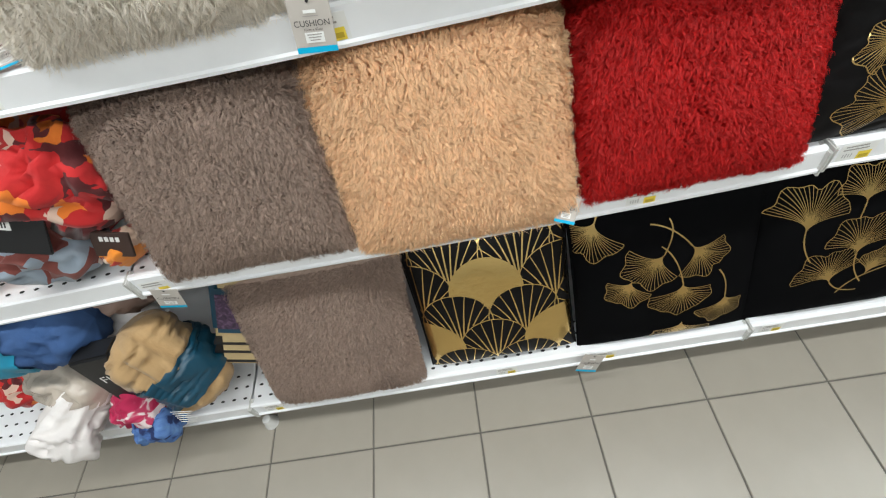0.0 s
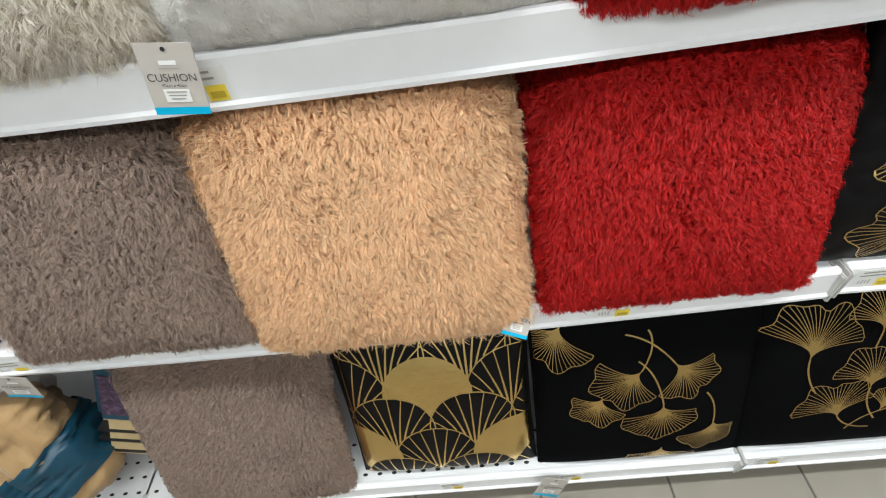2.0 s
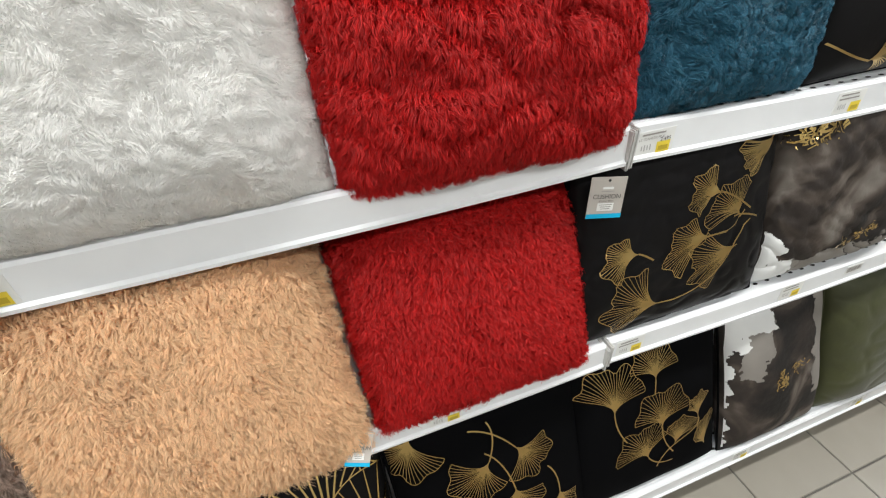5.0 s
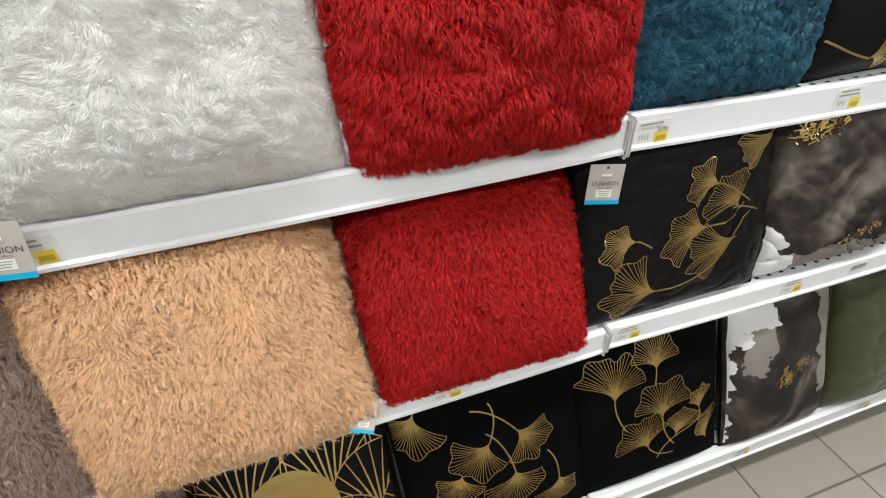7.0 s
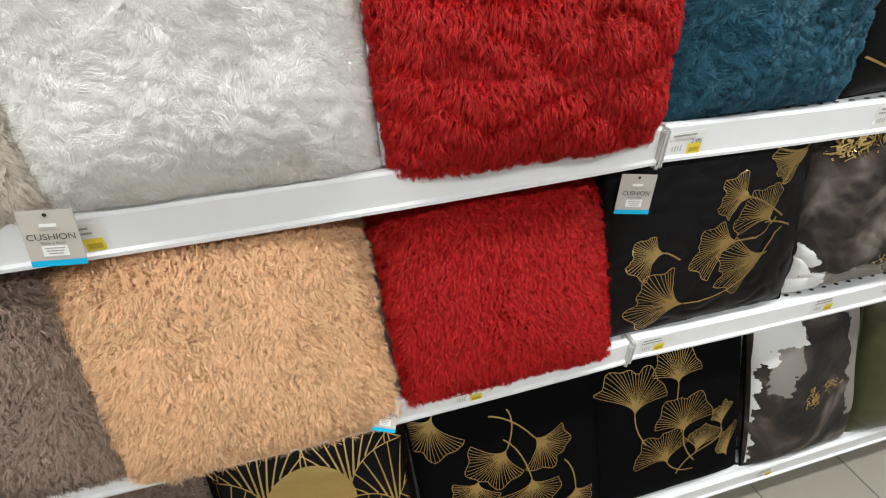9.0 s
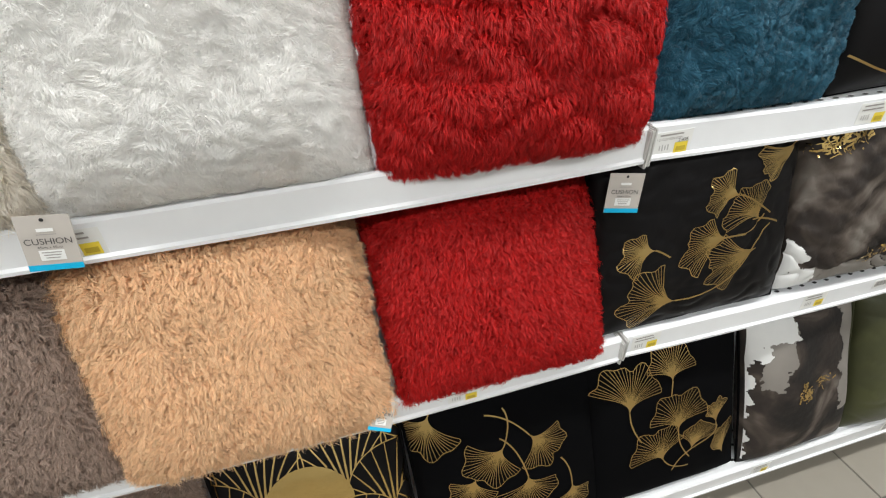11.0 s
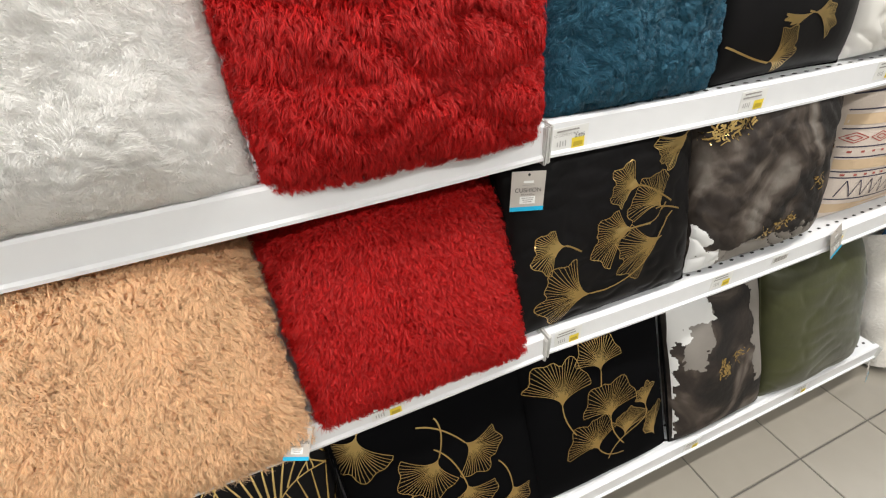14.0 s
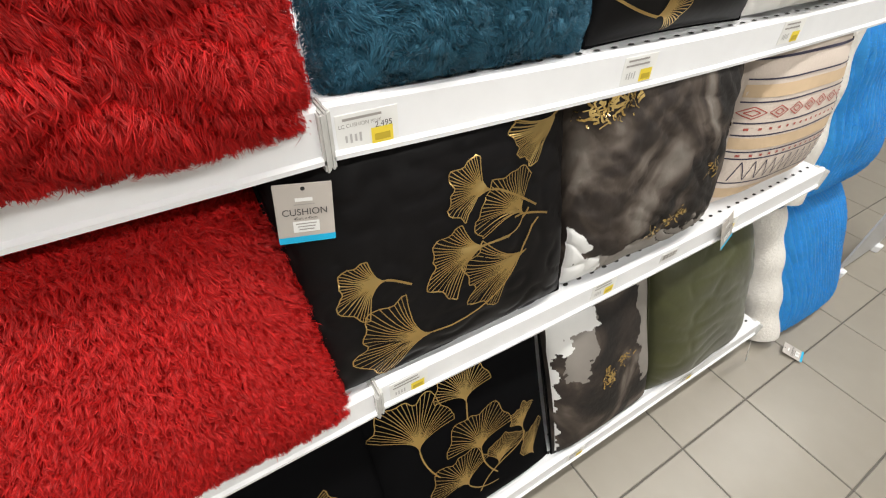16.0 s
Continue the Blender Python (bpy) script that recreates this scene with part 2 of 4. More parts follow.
# ---- gondola shelving ----
def gondola_shelf(x0, x1, yf, zb, face, sag, name_label):
    """One shelf of one bay: perforated deck, price rail with a lip, end caps."""
    root = tagged(new("gondola_shelf"), name_label, "shelf", "gondola shelves")
    root.location = ((x0 + x1) / 2, yf, zb)
    half = (x1 - x0) / 2 - 0.003

    def dz(x):
        return -sag * (1 - (x / half) ** 2)
    prof = [(0.0, 0.0), (-0.004, 0.001), (-0.004, 0.006), (0.001, 0.009), (0.004, face - 0.004), (0.008, face), (0.016, face), (0.016, 0.0)]
    n, k = 17, len(prof)
    vs, fs = [], []
    for i in range(n):
        x = -half + 2 * half * i / (n - 1)
        vs += [(x, p[0], p[1] + dz(x)) for p in prof]
    for i in range(n - 1):
        for j in range(k):
            a, b2 = i * k + j, i * k + (j + 1) % k
            fs.append((a, a + k, b2 + k, b2))
    fs += [tuple(range(k))[::1], tuple((n - 1) * k + j for j in range(k))[::-1]]
    part("price_rail", from_arrays("price_rail", vs, fs, RAIL), root)
    depth = BACK - yf - 0.02
    vs, fs = [], []
    for i in range(n):
        x = -half + 2 * half * i / (n - 1)
        vs += [(x, 0.0165, face - 0.006 + dz(x)), (x, depth, face - 0.006 + dz(x)), (x, depth, face - 0.028 + dz(x)), (x, 0.0165, face - 0.028 + dz(x))]
    for i in range(n - 1):
        for j in range(4):
            a, b2 = i * 4 + j, i * 4 + (j + 1) % 4
            fs.append((a, b2, b2 + 4, a + 4))
    part("deck", from_arrays("deck", vs, fs, WHITE_STEEL), root)
    vs, fs = [], []
    for row in range(3):
        for i in range(int(2 * half / 0.033)):
            x = -half + 0.02 + 0.033 * i
            c = len(vs)
            y = 0.034 + 0.034 * row
            vs += [(x + 0.006 * math.cos(q), y + 0.0035 * math.sin(q), face - 0.0045 + dz(x)) for q in [j * math.pi / 4 for j in range(8)]]
            fs.append(tuple(range(c, c + 8)))
    tagged(part("perforations", from_arrays("perforations", vs, fs, HOLE), root), kind="stuff")
    for sx in (-1, 1):
        box("end_cap", (sx * half - 0.003, -0.006, -0.008), (sx * half + 0.003, 0.03, face - 0.002), CLEAR_PLASTIC, 0.002, root, "worn clear plastic end cap")
    return root


LEFT2 = SEAM_L - 1.33
for x0, x1 in ((LEFT2, SEAM_L), (SEAM_L, SEAM_R), (SEAM_R, END_R)):
    d = 0.008 if x0 == SEAM_R else 0.0
    gondola_shelf(x0, x1, 0.115, 0.083 + d, 0.050, 0.0, "low white steel gondola shelf with price rail")
    gondola_shelf(x0, x1, 0.212, 0.590 + d, 0.052, 0.012, "middle white steel gondola shelf with price rail")
    gondola_shelf(x0, x1, 0.275, 0.978 + d * 0.3, 0.056, 0.010, "upper white steel gondola shelf with price rail")
    tagged(box("wall_gondola_back", (x0, BACK, 0.0), (x1, BACK + 0.02, 1.75), WHITE_STEEL, 0), "white steel back panel of gondola", "back panel", kind="structure")
for x in (LEFT2, SEAM_L, SEAM_R, END_R):
    up = tagged(new("gondola_upright"), "grey steel gondola upright with levelling foot", "upright")
    up.location = (x, BACK - 0.03, 0)
    box("post", (-0.015, -0.015, 0.0), (0.015, 0.029, 1.78), WHITE_STEEL, 0.002, up)
    box("base_leg", (-0.02, -0.50, 0.035), (0.02, -0.016, 0.075), WHITE_STEEL, 0.003, up)
    bm = bmesh.new()
    bmesh.ops.create_cone(bm, cap_ends=True, segments=16, radius1=0.022, radius2=0.012, depth=0.036, matrix=pose(0, -0.515 if x == SEAM_L else -0.43, 0.018))
    me = bpy.data.meshes.new("foot")
    bm.to_mesh(me)
    bm.free()
    me.materials.append(CLEAR_PLASTIC)
    part("foot", me, up)


# ---- cushions ----
class Surface:
    """The outside of a leaning cushion that bends back below the shelf above."""

    def __init__(self, xb, xt, wide, y0, z0, slope, zcap, tall, thick, pinch=0.05, lumps=0.0, seed=0, sit=0.4, dimple=0.0, fold=1.0, fine=1.0, ribs=0):
        self.xb, self.xt, self.wide, self.y0, self.z0 = xb, xt, wide, y0, z0
        self.th0, self.tall, self.thick, self.pinch, self.lumps, self.seed = math.atan(slope), tall, thick, pinch, lumps, seed
        self.sit, self.dimple, self.ribs = sit, dimple, ribs
        self.fine = np.random.RandomState(seed + 90).uniform(-1, 1, (12, 4)) * np.array([24 * fold * fine, 30 * fine, 3.14, 1])
        r = 0.05
        ls = np.linspace(-0.05, tall * 1.1, 240)
        l1 = max(0.08, (zcap - z0) / math.cos(self.th0) - r) if zcap else 9
        th = self.th0 + np.clip((ls - l1) / (r * 1.4), 0, 1) * (math.radians(78) - self.th0)
        step = ls[1] - ls[0]
        self.ls = ls
        py, pz = np.cumsum(np.sin(th)) * step, np.cumsum(np.cos(th)) * step
        i0 = np.argmin(abs(ls))
        self.py, self.pz, self.pt = py - py[i0], pz - pz[i0], th
        rs = np.random.RandomState(seed)
        self.w = rs.uniform(-1, 1, (7, 4)) * np.array([8, 8, 3.14, 1])

    def at(self, a, b, side=1.0, out=0.0):
        a, b = np.asarray(a, float), np.asarray(b, float)
        c = 2 * b - 1
        h = self.thick * np.sqrt(np.clip(1 - np.abs(a) ** 3.2, 0, 1) * np.clip(1 - np.abs(c) ** 3.2, 0, 1))
        if self.lumps:
            q = sum(np.sin(w[0] * a + w[1] * c + w[2]) * w[3] for w in self.w)
            h = h * (1 + self.lumps * q * 0.3)
        if self.dimple:
            q = sum(np.sin(w[0] * a + w[1] * c + w[2] + 1.2 * np.sin(5 * a + w[2])) * w[3] for w in self.fine)
            out = out - self.dimple * np.abs(np.tanh(q)) * np.clip(3 * h / self.thick, 0, 1)
        if self.ribs:
            out = out + 0.007 * (np.abs(np.sin(self.ribs * (a + 0.12 * np.sin(2.2 * c)))) - 0.4) * np.clip(3 * h / self.thick, 0, 1)
        x = a * self.wide / 2 * (1 - self.pinch * (1 - np.abs(c) ** 2)) + self.xb + (self.xt - self.xb) * b
        l = 0.5 * self.tall + c * 0.5 * self.tall * (1 - self.pinch * (1 - np.abs(a) ** 2))
        y, z, th = (np.interp(l, self.ls, k) for k in (self.py, self.pz, self.pt))
        off = -(h * side + out) + self.thick * self.sit
        return np.stack([x, self.y0 + y + off * np.cos(th), self.z0 + z - off * np.sin(th) * 1.0], -1)

    def spot(self, x, l, out=0.0015):
        """The place on the front of a print point at world x and l metres up the cloth."""
        x, l = np.asarray(x, float), np.asarray(l, float)
        b = np.clip(l / self.tall, 0.01, 0.99)
        a = np.clip((x - self.xb - (self.xt - self.xb) * b) / (self.wide / 2), -0.985, 0.985)
        for _ in range(3):
            c = 2 * b - 1
            b = np.clip(0.5 + (l - 0.5 * self.tall) / (self.tall * (1 - self.pinch * (1 - a * a))), 0.01, 0.99)
            a = np.clip((x - self.xb - (self.xt - self.xb) * b) / (self.wide / 2 * (1 - self.pinch * (1 - c * c))), -0.985, 0.985)
        return self.at(a, b, 1.0, out)


def cushion(label, s, material, group="cushions on the shelves", seam=None):
    root = tagged(new("cushion"), label, "cushion", group)
    n = 150 if s.ribs else 90 if s.dimple else 44
    t = np.sin(np.linspace(-math.pi / 2, math.pi / 2, n))
    A, B = np.meshgrid(t, (t + 1) / 2)
    vs = np.concatenate([s.at(A, B, 1).reshape(-1, 3), s.at(A, B, -1).reshape(-1, 3)])
    fs = []
    for k in (0, n * n):
        for i in range(n - 1):
            for j in range(n - 1):
                q = k + i * n + j
                f4 = (q, q + 1, q + n + 1, q + n)
                fs.append(f4 if k == 0 else f4[::-1])
    cover = part("cover", from_arrays("cover", vs, fs, material, True), root)
    if seam:
        e = np.linspace(-1, 1, 40)
        loop = np.concatenate([s.at(e, 0 * e), s.at(0 * e + 1, (e + 1) / 2), s.at(-e, 0 * e + 1), s.at(0 * e - 1, (1 - e) / 2)])
        part("piping", tube_mesh("piping", loop, 0.003, seam, 6), root)
    return root


def tube_mesh(name, pts, radius, material, sides=8):
    pts = np.asarray(pts, float)
    radius = np.broadcast_to(np.asarray(radius, float), (len(pts),))
    d = np.gradient(pts, axis=0)
    d /= np.linalg.norm(d, axis=1, keepdims=True) + 1e-9
    ref = np.array([0.31, 0.87, 0.38])
    u = np.cross(d, ref)
    u /= np.linalg.norm(u, axis=1, keepdims=True) + 1e-9
    v = np.cross(d, u)
    q = np.arange(sides) * 2 * math.pi / sides
    vs = pts[:, None] + radius[:, None, None] * (np.cos(q)[None, :, None] * u[:, None] + np.sin(q)[None, :, None] * v[:, None])
    fs = [(i * sides + j, i * sides + (j + 1) % sides, (i + 1) * sides + (j + 1) % sides, (i + 1) * sides + j) for i in range(len(pts) - 1) for j in range(sides)]
    return from_arrays(name, vs.reshape(-1, 3), fs, material, True)


def pile(root, s, material, count, length, width, clump=0.011, gather=0.4, flat=0.5, comb=0.9, swirl=0.9, wild=0.32, seed=1, top=0.97, name="fur", patchy=0.35, ceil=9.0, mix=0.16, lie=0.0):
    """Long fur: tapered blades whose tips gather into tufts."""
    rs = np.random.RandomState(seed)
    n = count
    a = rs.uniform(-1, 1, n)
    b = rs.uniform(0.0, top, n)
    edge = rs.uniform(size=n) < 0.13
    which = rs.randint(0, 3, n)
    a = np.where(edge & (which == 0), -1 + rs.uniform(0, 0.03, n), np.where(edge & (which == 1), 1 - rs.uniform(0, 0.03, n), a))
    b = np.where(edge & (which == 2), rs.uniform(0, 0.03, n), b)
    side = np.where(edge & (rs.uniform(size=n) < 0.4), -1.0, 1.0)

    def frame_at(a, b, side):
        e = 0.012
        p = s.at(a, b, side)
        ta = s.at(np.clip(a + e, -1, 1), b, side) - s.at(np.clip(a - e, -1, 1), b, side)
        tb = s.at(a, np.clip(b + e, 0, 1), side) - s.at(a, np.clip(b - e, 0, 1), side)
        ta /= np.linalg.norm(ta, axis=1, keepdims=True) + 1e-9
        tb /= np.linalg.norm(tb, axis=1, keepdims=True) + 1e-9
        nn = np.cross(ta, tb) * np.sign(side)[:, None]
        nn /= np.linalg.norm(nn, axis=1, keepdims=True) + 1e-9
        return p, ta, tb, nn
    waves = rs.uniform(-1, 1, (6, 4)) * np.array([9, 9, 3.14, 1])
    small = rs.uniform(-1, 1, (6, 4)) * np.array([34, 34, 3.14, 1])

    w0 = rs.uniform(0, 6)

    def combed(a, b):
        ang = sum(np.sin(w[0] * a + w[1] * 2 * b + w[2]) * w[3] for w in waves) * 0.33 * swirl
        ang = ang + sum(np.sin(w[0] * a + w[1] * 2 * b + w[2]) * w[3] for w in small) * 0.16 * swirl + lie * (a + 0.4 * np.sin(3 * b + w0))
        lift = 0.5 + 0.5 * np.tanh(sum(np.sin(w[1] * a - w[0] * 2 * b + w[2]) * w[3] for w in waves) * 0.6)
        lift = lift * (1 - patchy) + patchy * (0.5 + 0.5 * np.tanh(sum(np.sin(w[1] * a + w[0] * 2 * b + w[2]) * w[3] for w in small)))
        return ang, lift
    ga, gb = max(2, int(s.wide / clump)), max(2, int(s.tall / clump))
    fa = (a + 1) / 2 * ga + rs.normal(0, mix, n) + 0.5 * np.sin(b * gb * 0.9)
    fb = b * gb + rs.normal(0, mix, n) + 0.5 * np.sin((a + 1) * ga * 0.41)
    ia = np.clip(fa.astype(int), 0, ga - 1)
    ib = np.clip(fb.astype(int), 0, gb - 1)
    ja, jb = rs.uniform(-0.5, 1.5, (ga, gb)), rs.uniform(-0.5, 1.5, (ga, gb))
    glen = rs.uniform(0.65, 1.15, (ga, gb))
    gturn = rs.normal(0, wild, (ga, gb))
    ca, cb = (ia + ja[ia, ib]) / ga * 2 - 1, (ib + jb[ia, ib]) / gb
    far_edge = edge
    ca, cb = np.where(far_edge, a, np.clip(ca, -1, 1)), np.where(far_edge, b, np.clip(cb, 0, 1))

    def grown(a, b, side, ln, turn):
        p, ta, tb, nn = frame_at(a, b, side)
        ang, lift = combed(a, b)
        ang = ang + turn
        d = -np.cos(ang)[:, None] * tb + np.sin(ang)[:, None] * ta
        up = (flat + 0.6 * lift)[:, None]
        mid = p + ln[:, None] * (nn * 0.36 * (0.5 + up) + d * 0.28 * comb)
        tip = p + ln[:, None] * (nn * 0.55 * up + d * 0.85 * comb)
        return p, mid, tip, d, nn
    gl = glen[ia, ib]
    ln = length * gl * rs.uniform(0.75, 1.1, n) * np.where(edge, 1.25, 1.0)
    turn = gturn[ia, ib]
    p, mid, tip, d, nn = grown(a, b, side, ln, turn + rs.normal(0, wild * 0.7, n))
    _, cmid, ctip, _, _ = grown(ca, cb, side, length * gl, turn)
    g = gather * rs.uniform(0.5, 1.1, n)[:, None]
    reach = np.linalg.norm(ctip - tip, axis=1, keepdims=True)
    g = g * np.clip(2.4 - reach / (clump * 1.6), 0, 1)
    mid = mid + (cmid - mid) * g * 0.35
    tip = tip + (ctip - tip) * g
    tip[:, 2] -= ln * 0.10
    tip += rs.normal(0, length * 0.035, (n, 3))
    keep = (p[:, 2] < ceil) & ((tip[:, 2] < ceil + 0.02) | (tip[:, 1] > 0.3))
    p, mid, tip, d, nn = p[keep], mid[keep], tip[keep], d[keep], nn[keep]
    n = len(p)
    wv = np.cross(d, nn) + nn * rs.normal(0, 0.5, n)[:, None]
    wv /= np.linalg.norm(wv, axis=1, keepdims=True) + 1e-9
    wv *= (width * rs.uniform(0.6, 1.3, n))[:, None]
    vs = np.stack([p - wv * 0.5, p + wv * 0.5, mid + wv * 0.5, mid - wv * 0.5, tip], 1).reshape(-1, 3)
    base = np.arange(n)[:, None] * 5
    loops = np.concatenate([base + 0, base + 1, base + 2, base + 3, base + 3, base + 2, base + 4], 1).reshape(-1)
    me = bpy.data.meshes.new(name)
    me.vertices.add(len(vs))
    me.vertices.foreach_set("co", vs.astype(np.float32).reshape(-1))
    me.loops.add(len(loops))
    me.loops.foreach_set("vertex_index", loops.astype(np.int32))
    me.polygons.add(2 * n)
    start = (np.arange(n)[:, None] * 7 + np.array([0, 4])).reshape(-1)
    me.polygons.foreach_set("loop_start", start.astype(np.int32))
    me.polygons.foreach_set("use_smooth", np.ones(2 * n, bool))
    me.update(calc_edges=True)
    me.validate()
    me.materials.append(material)
    return tagged(part(name, me, root), kind="stuff")


def fur_material(name, colour, island=0.22, sheen=0.2, rough=0.55, spec=0.3, through_light=0.28, tuft=0.16):
    m = mat(name, colour, rough, island=island, sheen=sheen, spec=spec, var=tuft, scale=130, dirt=0.10, dirt_scale=14)
    N, Lk = m.node_tree.nodes, m.node_tree.links
    b = N["Principled BSDF"]
    glow, mix = N.new("ShaderNodeBsdfTranslucent"), N.new("ShaderNodeMixShader")
    Lk.new(b.inputs["Base Color"].links[0].from_socket, glow.inputs["Color"])
    mix.inputs[0].default_value = through_light
    Lk.new(b.outputs[0], mix.inputs[1])
    Lk.new(glow.outputs[0], mix.inputs[2])
    Lk.new(mix.outputs[0], N["Material Output"].inputs["Surface"])
    return m


def ribbon(pts, width, s, out=0.0018):
    """Vertices and faces of a printed line over points (x, l) on the cloth."""
    pts = np.asarray(pts, float)
    d = np.gradient(pts, axis=0)
    d /= np.linalg.norm(d, axis=1, keepdims=True) + 1e-9
    nrm = np.stack([-d[:, 1], d[:, 0]], -1) * (np.broadcast_to(np.asarray(width, float), (len(pts),)) / 2)[:, None]
    lo, hi = pts - nrm, pts + nrm
    vs = np.concatenate([s.spot(lo[:, 0], lo[:, 1], out), s.spot(hi[:, 0], hi[:, 1], out)])
    n = len(pts)
    return vs, [(i, i + 1, n + i + 1, n + i) for i in range(n - 1)]


def printed(name, lines, s, material, root, label="", out=0.0018):
    vs, fs, k = [], [], 0
    for pts, w in lines:
        v, f = ribbon(pts, w, s, out)
        vs.append(v)
        fs += [tuple(i + k for i in q) for q in f]
        k += len(v)
    return part(name, from_arrays(name, np.concatenate(vs), fs, material, True), root, label)


def bow(pts, n=14):
    """A smooth line through two to four points."""
    p = np.asarray(pts, float)
    t = np.linspace(0, 1, len(p))
    co = np.stack([np.polyfit(t, p[:, i], len(p) - 1) for i in (0, 1)])
    q = np.linspace(0, 1, n)
    return np.stack([np.polyval(co[0], q), np.polyval(co[1], q)], -1)


def ginkgo_leaf(base, c1, c2, seed, s, root, rays=26):
    base, c1, c2 = (np.asarray(k, float) for k in (base, c1, c2))
    a1, a2 = math.atan2(*(c1 - base)[::-1]), math.atan2(*(c2 - base)[::-1])
    da = (a2 - a1 + math.pi) % (2 * math.pi) - math.pi
    r1, r2 = np.linalg.norm(c1 - base), np.linalg.norm(c2 - base)
    rs = np.random.RandomState(seed)
    ph = rs.uniform(0, 6)
    axis = np.array([math.cos(a1 + da / 2), math.sin(a1 + da / 2)])
    widest = abs(da)
    edge, lines = [], []
    for i in range(rays + 1):
        t = i / rays
        swell = (1 + (0.10 + 0.14 * min(1, widest / 2)) * math.sin(math.pi * t) ** 0.8)
        notch = 1 - 0.10 * math.exp(-((t - 0.52) / 0.035) ** 2)
        rim = 1 + 0.065 * math.sin(t * 17 + ph) + 0.035 * math.sin(t * 31 + 2 * ph)
        rr = ((1 - t) * r1 + t * r2) * (swell * rim * notch if 0 < i < rays else 1)
        ang = a1 + da * t
        end = base + rr * np.array([math.cos(ang), math.sin(ang)])
        ctrl = base + axis * rr * 0.42 * (0.75 + 0.25 * math.cos(da / 2))
        q = np.linspace(0, 1, 9)[:, None]
        pts = (1 - q) ** 2 * base + 2 * q * (1 - q) * ctrl + q ** 2 * end
        wide = 0.0016 if i in (0, rays) else 0.0012
        lines.append((pts, np.linspace(0.0016, wide, 9)))
        edge.append(end)
    edge = np.array(edge)
    fine = np.stack([np.interp(np.linspace(0, rays, 4 * rays), np.arange(rays + 1), edge[:, k]) for k in (0, 1)], -1)
    lines.append((fine, 0.0016))
    printed("ginkgo_leaf", lines, s, GOLD, root)


def ginkgo_print(root, s, leaves, stems, dy=0.0):
    for i, (b0, c1, c2) in enumerate(leaves):
        ginkgo_leaf(b0, c1, c2, i, s, root)
    for st in stems:
        printed("stem", [(bow(st), 0.0032)], s, GOLD, root, out=0.0022)


# shaggy cushions
FUR_CREAM = fur_material("cream_fur", (0.88, 0.83, 0.75), 0.08, through_light=0.45, tuft=0.12)
FUR_WHITE = fur_material("white_fur", (0.95, 0.94, 0.92), 0.03, 0.0, 0.8, 0.1, through_light=0.45, tuft=0.04)
FUR_RED = fur_material("crimson_fur", (0.58, 0.014, 0.014), 0.3, 0.0, 0.5, 0.3)
FUR_GREY = fur_material("taupe_fur", (0.40, 0.295, 0.24), 0.3, tuft=0.4)
FUR_PEACH = fur_material("peach_fur", (0.93, 0.64, 0.385), 0.14, tuft=0.2)
FUR_TEAL = fur_material("teal_fur", (0.035, 0.16, 0.245), 0.25)

